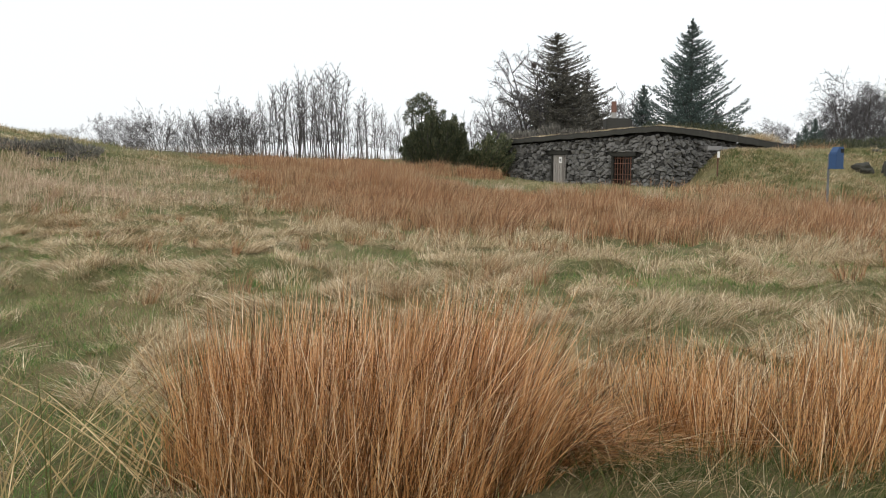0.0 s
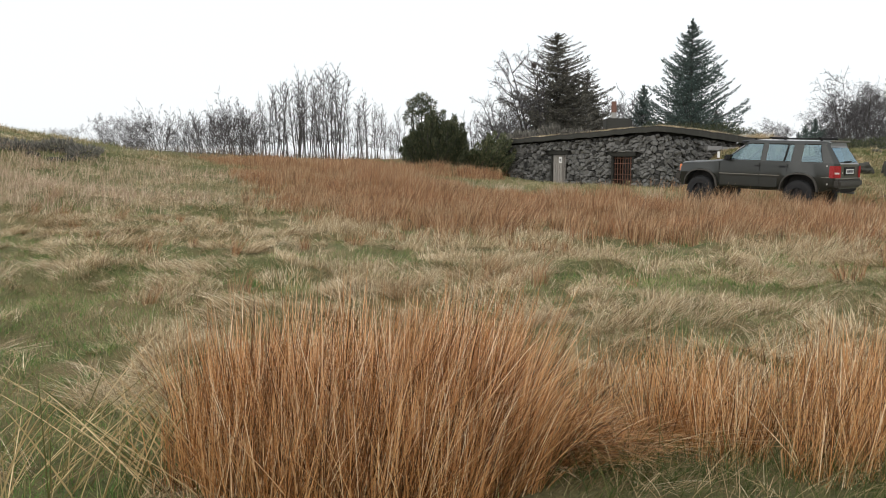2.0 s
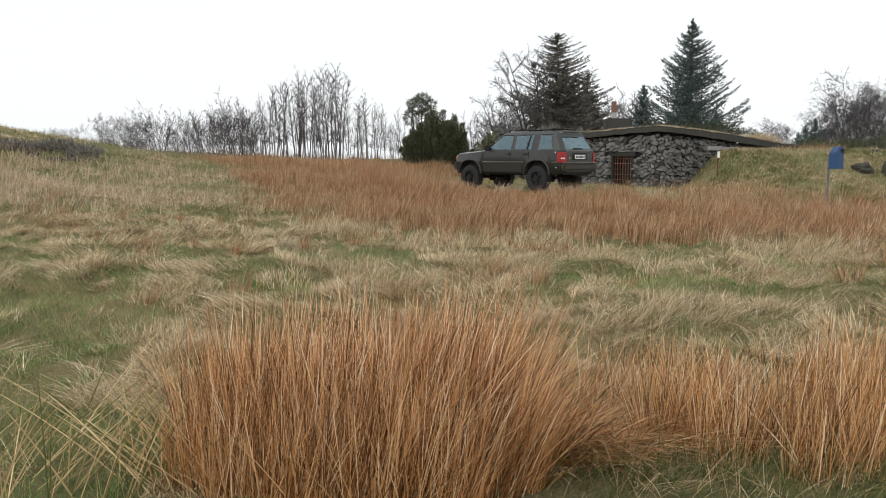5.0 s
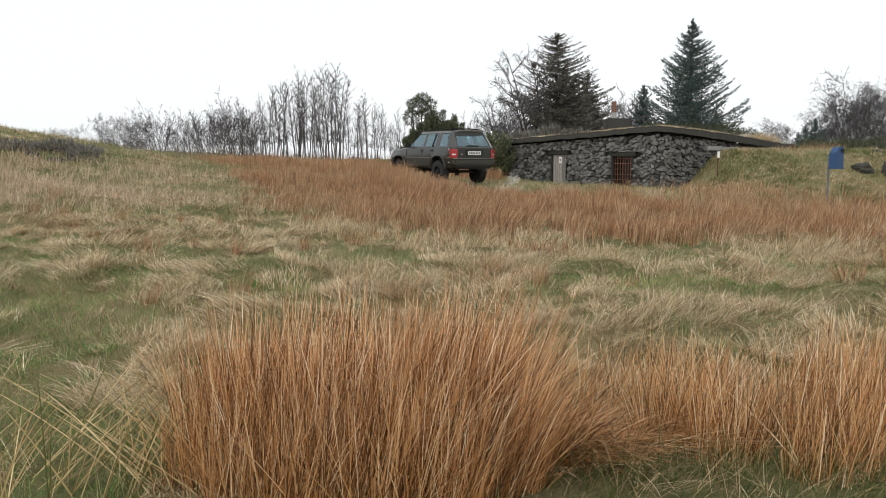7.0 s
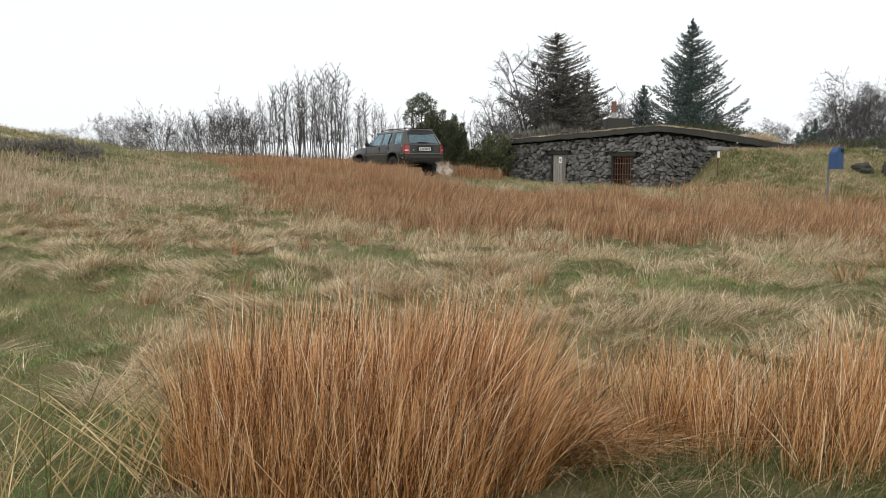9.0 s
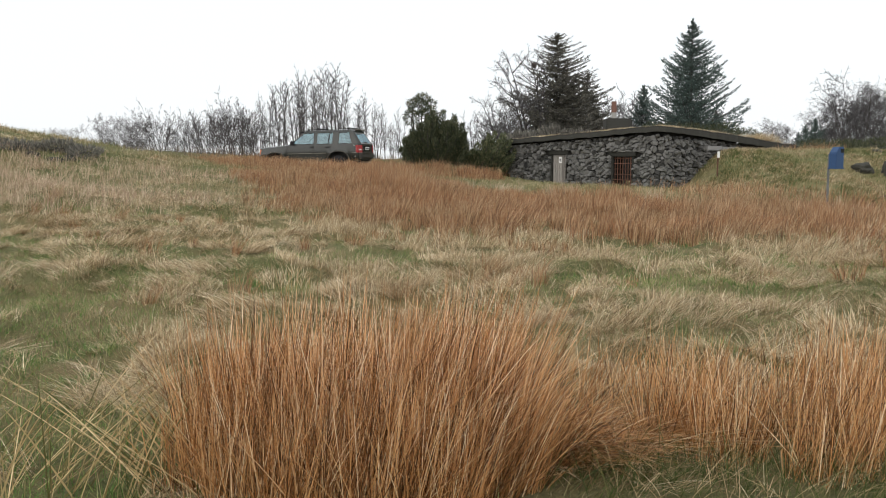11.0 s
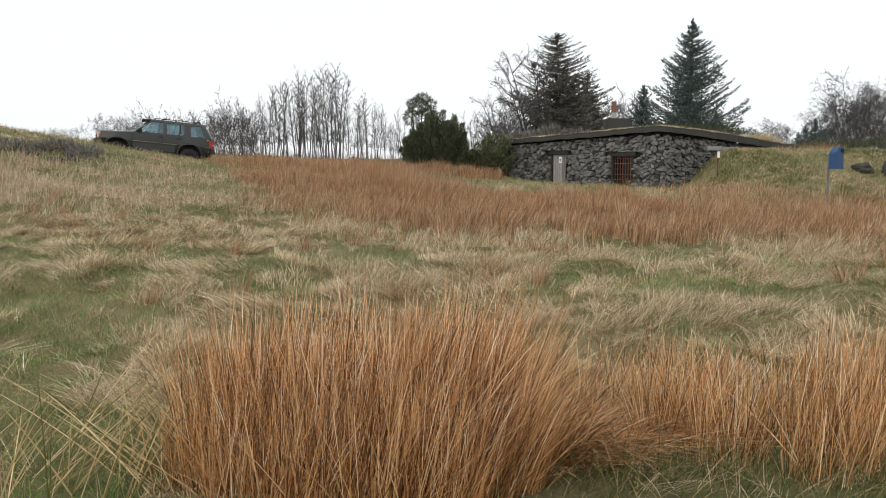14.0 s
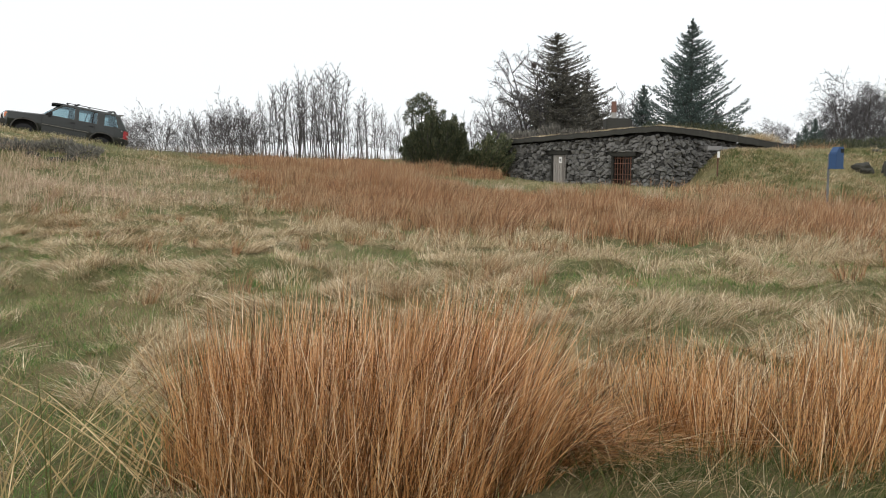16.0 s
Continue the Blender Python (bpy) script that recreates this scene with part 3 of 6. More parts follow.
def make_tussocks():
    brown = "tall dry orange-brown rush tussock leaning in the wind"
    rr = random.Random(31)
    spots = [(-1.12, 4.30, 0.22, 1100, 0.84, 0.05), (-0.82, 4.22, 0.30, 1700, 0.90, 0.07), (-1.22, 4.02, 0.16, 160, 0.58, 0.06), (-0.45, 4.15, 0.32, 1900, 0.93, 0.12),
             (-0.08, 4.20, 0.32, 1900, 0.95, 0.20), (0.16, 4.45, 0.26, 1400, 0.93, 0.20), (-0.62, 4.85, 0.36, 1200, 0.82, 0.10),
             (0.0, 4.95, 0.34, 1200, 0.84, 0.20), (-0.25, 3.85, 0.24, 900, 0.72, 0.14), (0.22, 4.02, 0.16, 600, 0.72, 0.24),
             (0.36, 4.10, 0.14, 360, 0.62, 0.22), (-1.05, 3.98, 0.18, 600, 0.66, 0.06), (-0.92, 3.86, 0.18, 420, 0.60, 0.04), (-0.66, 3.80, 0.20, 700, 0.62, 0.06), (0.02, 3.82, 0.18, 600, 0.60, 0.18)]
    for x, y, r, c, h, l in spots:
        tussock("rush_tussock", x, y, r, int(c * 0.78), h, (l, -0.02), MAT["rush"], brown, 0.24, (0.0028, 0.0074), 1.06)
    low = "lower tawny rush tussock with straw at its foot"
    for x, y, r, c, h, l in [(1.36, 4.75, 0.20, 800, 0.70, 0.06), (1.62, 5.05, 0.26, 700, 0.58, 0.16),
                             (1.58, 4.5, 0.22, 800, 0.62, 0.04), (1.98, 4.45, 0.22, 800, 0.62, 0.10), (2.32, 4.5, 0.22, 800, 0.64, 0.14), (2.02, 4.85, 0.26, 900, 0.64, 0.10), (2.42, 5.0, 0.28, 1100, 0.74, 0.12), (2.80, 4.95, 0.26, 1000, 0.74, 0.14),
                             (1.72, 5.7, 0.30, 500, 0.56, 0.14), (0.78, 5.7, 0.30, 260, 0.50, 0.2), (1.15, 5.5, 0.22, 200, 0.54, 0.15), (2.6, 5.7, 0.36, 700, 0.66, 0.12)]:
        x, y = x + rr.uniform(-0.10, 0.10), y - rr.uniform(0.0, 0.28)
        tussock("rush_tussock", x, y, r, int(c * 0.48), h * 0.92, (l, 0), MAT["rush"], low, 0.28, (0.0026, 0.0068), 1.06)
    sparse = "sparse green and straw rush stems leaning far over"
    for x, y, r, c, h, l in [(-1.32, 4.00, 0.20, 24, 0.78, -0.80), (-1.22, 4.15, 0.20, 20, 0.84, -0.50), (-1.42, 4.25, 0.22, 20, 0.74, -1.05), (-1.10, 3.95, 0.18, 16, 0.80, -0.35),
                             (-1.85, 3.95, 0.30, 40, 0.74, 0.75), (-2.05, 4.20, 0.30, 44, 0.78, 0.95), (-1.65, 4.00, 0.25, 34, 0.78, 0.50), (-2.30, 4.5, 0.35, 40, 0.72, 1.15)]:
        tussock("rush_tussock", x, y, r, int(c * 0.62), h, (l * 0.9, 0), MAT["long_stem"], sparse, 0.40, (0.0070, 0.0115), 1.0)
    for x, y, r, c, h, l in [(0.80, 4.15, 0.35, 420, 0.30, 0.45), (1.2, 4.2, 0.35, 420, 0.30, -0.3), (1.75, 4.12, 0.4, 420, 0.28, 0.3), (2.2, 4.15, 0.35, 420, 0.28, -0.3), (2.5, 4.3, 0.35, 300, 0.3, 0.3), (-1.3, 3.92, 0.3, 240, 0.3, 0.2)]:
        tussock("rush_tussock", x, y, r, int(c * 0.6), h, (l, -0.2), MAT["green_rush"], "low tuft of mixed green and straw grass", 0.8, (0.0026, 0.006))
    fallen = "fallen tangle of dry rush stems on the turf"
    for k in range(26):
        a = rr.uniform(0, 2 * math.pi)
        x, y = rr.uniform(0.50, 1.20), rr.uniform(4.25, 5.2)
        tussock("fallen_rush_tuft", x, y, rr.uniform(0.10, 0.2), rr.randint(90, 150), rr.uniform(0.22, 0.42), (1.5 * math.cos(a), 1.1 * math.sin(a) - 0.1), MAT["rush"], fallen, 0.9, (0.0036, 0.008))
    for x, y, r, c, h, l in [(-1.35, 4.75, 0.25, 200, 0.24, 0.8), (-1.45, 5.1, 0.25, 300, 0.26, -0.8), (-2.25, 4.25, 0.22, 220, 0.22, -0.7),
                             (-2.0, 5.4, 0.35, 420, 0.32, -0.8), (0.9, 4.15, 0.30, 120, 0.2, 0.8), (1.4, 4.1, 0.30, 120, 0.2, -0.8), (2.0, 4.15, 0.30, 110, 0.2, 0.7), (-1.22, 3.88, 0.22, 300, 0.22, 0.8), (-0.95, 3.74, 0.2, 220, 0.18, -0.6)]:
        tussock("fallen_rush_tuft", x, y, r, c, h, (l, -0.3), MAT["straw"], "matted straw lying among the rushes", 1.1, (0.0026, 0.006))
    # hummocks of matted straw standing out of the turf
    for x, y, r, c, h in [(-2.35, 6.9, 0.36, 700, 0.34), (-2.0, 6.3, 0.3, 500, 0.25), (-2.9, 9.2, 0.5, 800, 0.3), (-0.7, 9.8, 0.6, 900, 0.36), (0.7, 10.6, 0.6, 900, 0.38),
                          (2.3, 8.2, 0.5, 800, 0.3), (3.4, 8.8, 0.55, 800, 0.3), (4.2, 10.6, 0.6, 800, 0.34), (1.6, 7.6, 0.45, 700, 0.28), (-1.2, 11.2, 0.6, 900, 0.34),
                          (3.0, 7.0, 0.45, 700, 0.3), (5.6, 12.4, 0.5, 700, 0.5), (-4.2, 11, 0.6, 800, 0.35), (2.0, 12.0, 0.6, 800, 0.4)]:
        tussock("straw_hummock", x, y, r, c, h, (0.55, -0.35), MAT["straw"], "hummock of matted pale straw grass", 1.0, (0.003, 0.006))
    # lower mats of bleached straw, each combed its own way
    rr = random.Random(77)
    for k in range(190):
        y = 5.6 + 10.5 * rr.random() ** 1.2
        x = rr.uniform(-0.5, 0.5) * y
        if y > np.interp(x, [-9, -6, -4.2, -2.6, -1.0, 1.0, 3.5, 5.5, 8, 12], [27, 23.5, 18.5, 16.5, 14.8, 13.4, 12.8, 13.2, 14.0, 14.5]) - 0.6:
            continue
        if G(x, y, 2.75, 9.6, 0.8, 0.8) + G(x, y, 2.1, 7.2, 0.6, 0.6) + G(x, y, -3.5, 7.5, 1.2, 2.4) > 0.35:
            continue
        a = rr.uniform(0, 2 * math.pi)
        tussock("straw_mat", x, y, rr.uniform(0.10, 0.36), rr.randint(160, 380), rr.uniform(0.12, 0.26), (1.1 * math.cos(a), 0.7 * math.sin(a) - 0.3), MAT["bleached"], "flattened mat of bleached straw grass on the turf", 0.7, (0.005, 0.011))


make_field()
make_undergrowth()
make_tussocks()


# ---------- the stone shelter ----------
WALL_L, WALL_B, WALL_E = Vector((3.32, 44.0)), Vector((8.66, 35.0)), Vector((11.3, 37.2))
FRONT = (WALL_B - WALL_L).length
TURN = 0.9


def wall_at(u):
    """Plan point and outward normal at u metres along the wall's face from its western end; the corner is rounded."""
    d1, d2 = (WALL_B - WALL_L).normalized(), (WALL_E - WALL_B).normalized()
    a, b = FRONT - TURN, FRONT + TURN
    if u <= a:
        p, d = WALL_L + d1 * u, d1
    elif u >= b:
        p, d = WALL_B + d2 * (u - FRONT), d2
    else:
        t = (u - a) / (b - a)
        p0, p2 = WALL_L + d1 * a, WALL_B + d2 * TURN
        p = p0 * (1 - t) ** 2 + WALL_B * 2 * t * (1 - t) + p2 * t * t
        d = (d1 * (1 - t) + d2 * t).normalized()
    return p, Vector((d.y, -d.x))


def wall_top(u):
    return 2.30 + 0.34 * min(u / FRONT, 1) - 0.062 * max(0, u - FRONT)


WALL_END = FRONT + 5.6
WALL_FOOT = 0.0
# openings: along from, to, bottom, top
DOOR = (FRONT * (1 - 0.664), FRONT * (1 - 0.5676), 0.36, 1.80)
GRILLE = (FRONT * (1 - 0.262), FRONT * (1 - 0.150), 0.40, 1.70)
OPENINGS = [DOOR, GRILLE]


def clip_poly(poly, nx, ny, c):
    """The part of poly with nx*x + ny*y <= c."""
    out = []
    for (ax, ay), (bx, by) in zip(poly, poly[1:] + poly[:1]):
        da, db = nx * ax + ny * ay - c, nx * bx + ny * by - c
        if da <= 0:
            out.append((ax, ay))
        if (da < 0 < db) or (db < 0 < da):
            t = da / (da - db)
            out.append((ax + t * (bx - ax), ay + t * (by - ay)))
    return out


def rubble_cells(rng):
    """Irregular stones that fill the unrolled wall face, as outlines in metres."""
    seeds, sx, sy = [], 0.25, 0.135
    z = WALL_FOOT + 0.1
    while z < 2.75:
        u = rng.uniform(-0.2, 0.2)
        while u < WALL_END + 0.2:
            seeds.append((u + rng.uniform(-0.16, 0.16), z + rng.uniform(-0.085, 0.085)))
            u += sx * rng.uniform(0.35, 1.75)
        z += sy * rng.uniform(0.85, 1.15)
    cells = []
    for i, (u, z) in enumerate(seeds):
        if not (0 < u < WALL_END and WALL_FOOT < z < wall_top(u) - 0.02) or any(o[0] - 0.05 < u < o[1] + 0.05 and z < o[3] + 0.1 for o in OPENINGS):
            continue
        poly = [(u - 0.42, z - 0.28), (u + 0.42, z - 0.28), (u + 0.42, z + 0.28), (u - 0.42, z + 0.28)]
        for j, (v, w) in enumerate(seeds):
            if j != i and abs(v - u) < 0.95 and abs(w - z) < 0.62:
                nx, ny = (v - u), (w - z) * 2.3
                c = nx * (u + v) / 2 + ny * (z + w) / 2
                poly = clip_poly(poly, nx, ny, c)
        poly = clip_poly(poly, 0, 1, wall_top(u) - 0.01)
        poly = clip_poly(poly, -1, 0, 0.0)
        for o in OPENINGS:
            if o[0] - 0.6 < u < o[1] + 0.6 and z < o[3] + 0.6:
                if u < o[0] and z < o[3]:
                    poly = clip_poly(poly, 1, 0, o[0] - 0.09)
                elif u > o[1] and z < o[3]:
                    poly = clip_poly(poly, -1, 0, -(o[1] + 0.09))
                elif z >= o[3]:
                    poly = clip_poly(poly, 0, -1, -(o[3] + 0.20))
        if len(poly) >= 3:
            cells.append((u, z, poly))
    return cells


def make_shelter():
    rng = random.Random(5)
    house = empty("stone_shelter", pose(WALL_B.x, WALL_B.y, 0.3))
    tagged(house, "low shelter of dark rubble stone with a turf-topped concrete roof", "shelter")
    inv = Matrix.Translation((-WALL_B.x, -WALL_B.y, -0.3))

    def local(bm):
        bmesh.ops.transform(bm, matrix=inv, verts=bm.verts)
        return bm

    # core of the wall behind the stones, pierced by the two openings
    def slab(bm, u0, u1, z0, z1f, depth=0.55, off=0.05):
        steps = max(1, int((u1 - u0) / 0.4))
        ring = []
        for k in range(steps + 1):
            u = u0 + (u1 - u0) * k / steps
            p, nrm = wall_at(u)
            z1 = z1f(u)
            f, b = p - nrm * off, p - nrm * (off + depth)
            ring.append([bm.verts.new((f.x, f.y, z0)), bm.verts.new((f.x, f.y, z1)), bm.verts.new((b.x, b.y, z1)), bm.verts.new((b.x, b.y, z0))])
        for r0, r1 in zip(ring[:-1], ring[1:]):
            for i in range(4):
                bm.faces.new((r0[i], r1[i], r1[(i + 1) % 4], r0[(i + 1) % 4]))
        bm.faces.new(ring[0])
        bm.faces.new(ring[-1][::-1])
    bm = bmesh.new()
    cuts = [0.0, DOOR[0], DOOR[1], GRILLE[0], GRILLE[1], WALL_END]
    for a, b in ((0, 1), (2, 3), (4, 5)):
        slab(bm, cuts[a], cuts[b], WALL_FOOT - 0.3, lambda u: wall_top(u) + 0.09)
    for o in OPENINGS:
        slab(bm, o[0] - 0.001, o[1] + 0.001, o[3], wall_top)
        slab(bm, o[0] - 0.001, o[1] + 0.001, WALL_FOOT - 0.3, lambda u, o=o: o[2])
    bmesh.ops.recalc_face_normals(bm, faces=bm.faces)
    wall = part("wall", local(bm), MAT["mortar"], house, "dark rubble stone wall with open joints")
    # back walls that close it
    back = bmesh.new()
    ring = [(3.9, 44.6), (10.6, 48.5), (16.5, 41.5), (11.2, 37.6)]
    for (ax, ay), (bx, by) in zip(ring[:-1], ring[1:]):
        d = Vector((bx - ax, by - ay))
        box((d.length, 0.4, 2.2), ((ax + bx) / 2, (ay + by) / 2, 1.2), 0, Matrix.Rotation(math.atan2(d.y, d.x), 4, "Z"), back)
    part("back_wall", local(back), MAT["mortar"], house)
    # lintels and jambs
    def block(name, u0, u1, z0, z1, thick, proud, mat, owner, bevel=0.015, label=""):
        um = (u0 + u1) / 2
        p, nrm = wall_at(um)
        c = p + nrm * (proud - thick / 2)
        ang = math.atan2(nrm.x, -nrm.y)
        return part(name, local(box((u1 - u0, thick, z1 - z0), (c.x, c.y, (z0 + z1) / 2), bevel, Matrix.Rotation(ang, 4, "Z"))), mat, owner, label)
    block("lintel", GRILLE[0] - 0.22, GRILLE[1] + 0.22, GRILLE[3] + 0.01, GRILLE[3] + 0.22, 0.4, 0.03, MAT["concrete"], house, label="grey concrete lintel")
    block("lintel", DOOR[0] - 0.25, DOOR[1] + 0.20, DOOR[3] + 0.01, DOOR[3] + 0.20, 0.4, 0.03, MAT["concrete"], house, label="grey stone lintel")
    for o in OPENINGS:
        for a, b in ((o[0] - 0.10, o[0] - 0.005), (o[1] + 0.005, o[1] + 0.10)):
            block("jamb", a, b, o[2] - 0.05, o[3], 0.4, 0.02, MAT["concrete"], house)
    # door of upright boards with a notice; near-black backing paints shade into the board gaps
    door = block("door", DOOR[0], DOOR[1], DOOR[2], DOOR[3], 0.03, -0.10, MAT["mortar"], house, label="weathered grey board door, shut")
    nb, w = 6, (DOOR[1] - DOOR[0]) / 6
    for k in range(nb):
        block("plank", DOOR[0] + k * w + 0.011, DOOR[0] + (k + 1) * w - 0.011, DOOR[2], DOOR[3] - 0.02, 0.03 + 0.006 * (k % 2), -0.072 + 0.004 * (k % 3), MAT["wood"], door, 0.004)
    un = DOOR[0] + 0.56 * (DOOR[1] - DOOR[0])
    block("notice", un - 0.11, un + 0.11, 1.42, 1.70, 0.012, -0.05, MAT["paper"], door, 0.003, "white paper notice")
    block("notice_print", un - 0.06, un - 0.01, 1.50, 1.62, 0.004, -0.046, MAT["ink"], door, 0)
    block("notice_print", un + 0.02, un + 0.06, 1.47, 1.64, 0.004, -0.046, MAT["ink"], door, 0)
    # round vent ringed with stones; a solid near-black disc stands for its shaded inside
    uv, zv = FRONT * 0.155, 1.30
    pv, nv = wall_at(uv)
    face = Matrix.Translation((pv.x - WALL_B.x, pv.y - WALL_B.y, zv - 0.3)) @ nv.to_3d().to_track_quat("Z", "Y").to_matrix().to_4x4()
    hole = bmesh.new()
    bmesh.ops.create_cone(hole, cap_ends=True, segments=14, radius1=0.17, radius2=0.15, depth=0.10, matrix=face @ Matrix.Translation((0, 0, 0.075)))
    vent = part("vent_hole", hole, MAT["dark"], house, "near-black disc for the shaded inside of a round vent")
    for k in range(9):
        a = 2 * math.pi * k / 9
        part("ring_stone", box((0.15, 0.09, 0.12), (0, 0, 0), 0.025, face @ Matrix.Rotation(a, 4, "Z") @ Matrix.Translation((0, 0.21, 0.10)) @ Matrix.Rotation(rng.uniform(-0.2, 0.2), 4, "Z")), MAT["stone"], vent)
    # iron grille
    grille = block("grille", GRILLE[0], GRILLE[1], GRILLE[2], GRILLE[2] + 0.06, 0.08, -0.08, MAT["rust"], house, label="rusty iron bar grille")
    gw = GRILLE[1] - GRILLE[0]
    for k in range(8):
        u = GRILLE[0] + 0.03 + (gw - 0.06) * k / 7
        block("upright_bar", u - 0.017, u + 0.017, GRILLE[2], GRILLE[3], 0.035, -0.10, MAT["rust"], grille, 0.006)
    for k in range(6):
        z = GRILLE[2] + 0.10 + (GRILLE[3] - GRILLE[2] - 0.16) * k / 5
        block("cross_bar", GRILLE[0], GRILLE[1], z - 0.015, z + 0.015, 0.018, -0.075, MAT["rust"], grille, 0.004)
    block("post", (GRILLE[0] + GRILLE[1]) / 2 - 0.03, (GRILLE[0] + GRILLE[1]) / 2 + 0.03, GRILLE[2], GRILLE[3], 0.09, -0.12, MAT["dark"], grille, 0.006)
    # the roof: a concrete slab with an edge, turf on it
    top = bmesh.new()
    outline = []
    for k in range(76):
        u = -0.25 + (FRONT + 10.6) * k / 75
        p, nrm = wall_at(max(u, 0) if u > 0 else 0)
        if u < 0:
            p = WALL_L + (WALL_L - WALL_B).normalized() * 0.3
        q = p + nrm * (0.27 + 0.03 * math.sin(u * 3.1) + rng.uniform(-0.025, 0.025))
        zt = 2.56 + 0.36 * min(max(u, 0) / FRONT, 1) - 0.052 * max(0, u - FRONT) - 0.010 * max(0, u - FRONT - 3.4) ** 1.5
        outline.append((q.x, q.y, zt + rng.uniform(-0.025, 0.015), rng.uniform(-0.012, 0.012) + 0.22 + 0.015 * min(max(0, u - FRONT), 5)))
    back_pts = [(o[0] + 1.8 + (0.25 * (75 - k)) / 15, o[1] + 5.0, o[2] + 0.02, o[3]) for k, o in enumerate(outline)]
    rows = []
    for o, b in zip(outline, back_pts):
        rows.append([top.verts.new((o[0], o[1], o[2] - o[3])), top.verts.new((o[0], o[1], o[2])), top.verts.new((b[0], b[1], b[2])), top.verts.new((b[0], b[1], b[2] - b[3]))])
    for r0, r1 in zip(rows[:-1], rows[1:]):
        for i in range(4):
            top.faces.new((r0[i], r1[i], r1[(i + 1) % 4], r0[(i + 1) % 4]))
    top.faces.new(rows[0])
    top.faces.new(rows[-1][::-1])
    bmesh.ops.recalc_face_normals(top, faces=top.faces)
    part("roof", local(top), MAT["concrete"], house, "dark weathered concrete roof slab")
    # flue block on the roof
    fb = part("flue_block", local(box((1.15, 0.9, 0.55), (7.98, 40.2, 3.17), 0.05)), MAT["concrete"], house, "mossy concrete block")
    part("flue_pipe", local(rod(0.125, 0.12, (7.82, 40.2, 3.30), (7.82, 40.2, 3.72), 16)), MAT["plaster"], fb, "whitewashed flue")
    part("flue_cap", local(rod(0.12, 0.115, (7.82, 40.2, 3.72), (7.82, 40.2, 4.22), 16)), MAT["terracotta"], fb, "rusty flue pipe")
    # a paler beam under the roof where the wall runs into the bank
    bb = bmesh.new()
    p0, _ = wall_at(FRONT + 3.0)
    d2 = (WALL_E - WALL_B).normalized()
    for k in range(3):
        c = p0 + d2 * (0.6 + 1.15 * k)
        box((1.12, 0.4, 0.20), (c.x, c.y, 2.06 - 0.03 * k), 0.02, Matrix.Rotation(math.atan2(d2.y, d2.x), 4, "Z"), bb)
    part("beam", local(bb), MAT["plaster"], house, "pale concrete beam")
    # stones
    cells = rubble_cells(rng)
    rng.shuffle(cells)
    rest = bmesh.new()
    made = 0
    for u, z, poly in cells:
        cx, cz = sum(p[0] for p in poly) / len(poly), sum(p[1] for p in poly) / len(poly)
        # more corners, then a worn outline
        fine = []
        for (ax, ay), (bx, by) in zip(poly, poly[1:] + poly[:1]):
            fine.append((ax, ay))
            if math.hypot(bx - ax, by - ay) > 0.16:
                fine.append(((ax + bx) / 2 + rng.uniform(-0.035, 0.035), (ay + by) / 2 + rng.uniform(-0.03, 0.03)))
        gap, proud = rng.uniform(0.82, 0.98), rng.uniform(0.01, 0.14)
        tilt, lean_z = rng.uniform(-0.5, 0.5), rng.uniform(-0.55, 0.45)
        own = made < 300
        bm = bmesh.new() if own else rest
        loops = []
        for sc, dep in ((gap, -0.10), (gap * rng.uniform(0.93, 0.98), proud * 0.55), (gap * rng.uniform(0.80, 0.93), proud)):
            lp = []
            for (a, b) in fine:
                uu, zz = cx + (a - cx) * sc, cz + (b - cz) * sc
                p, nrm = wall_at(uu)
                e = dep + (tilt * (uu - cx) + lean_z * (zz - cz) if dep > 0 else 0) + rng.uniform(-0.008, 0.008)
                q = p + nrm * e
                lp.append(bm.verts.new((q.x - WALL_B.x, q.y - WALL_B.y, zz - 0.3)))
            loops.append(lp)
        for l0, l1 in zip(loops[:-1], loops[1:]):
            for i in range(len(l0)):
                bm.faces.new((l0[i], l0[(i + 1) % len(l0)], l1[(i + 1) % len(l0)], l1[i]))
        mid = bm.verts.new(sum((v.co for v in loops[-1]), Vector()) / len(loops[-1]) + Vector((*(wall_at(cx)[1] * rng.uniform(-0.01, 0.045)), rng.uniform(-0.03, 0.03))))
        for i in range(len(loops[-1])):
            bm.faces.new((loops[-1][i], loops[-1][(i + 1) % len(loops[-1])], mid))
        if own:
            part("stone", bm, MAT["stone"], wall)
        made += 1
    if rest.verts:
        tagged(part("small_stone_fill", rest, MAT["stone"], wall), kind="stuff")
    else:
        rest.free()
    # turf on the roof's edge
    k = 9000
    u = RNG.uniform(0, FRONT + 10.0, k)
    pts = []
    for uu in u:
        p, nrm = wall_at(uu)
        inn = abs(RNG.normal(0, 0.35))
        q = p + nrm * (0.20 - inn)
        zt = 2.56 + 0.36 * min(uu / FRONT, 1) - 0.052 * max(0, uu - FRONT) - 0.010 * max(0, uu - FRONT - 3.4) ** 1.5
        pts.append((q.x, q.y, zt - 0.02))
    pts = np.array(pts)
    dens = np.clip(0.35 + 1.6 * waves(u, u * 0, 2.3, 51) + 0.5 * (u > FRONT), 0.05, 1)
    ok = RNG.uniform(0, 1, k) < dens
    pts, u = pts[ok], u[ok]
    n = len(pts)
    hh = RNG.uniform(0.05, 0.15, n) * (1 + 2.6 * np.exp(-((u - FRONT - 8.0) / 1.2) ** 2) + 0.4 * S(3, 6, u - FRONT))
    blades("roof_turf", pts, hh, RNG.uniform(0.014, 0.022, n), lean_of(n, 0.2, -0.5, 0.6), 1.4, MAT["bleached"], 2, "pale dry turf along the roof edge", "grass")


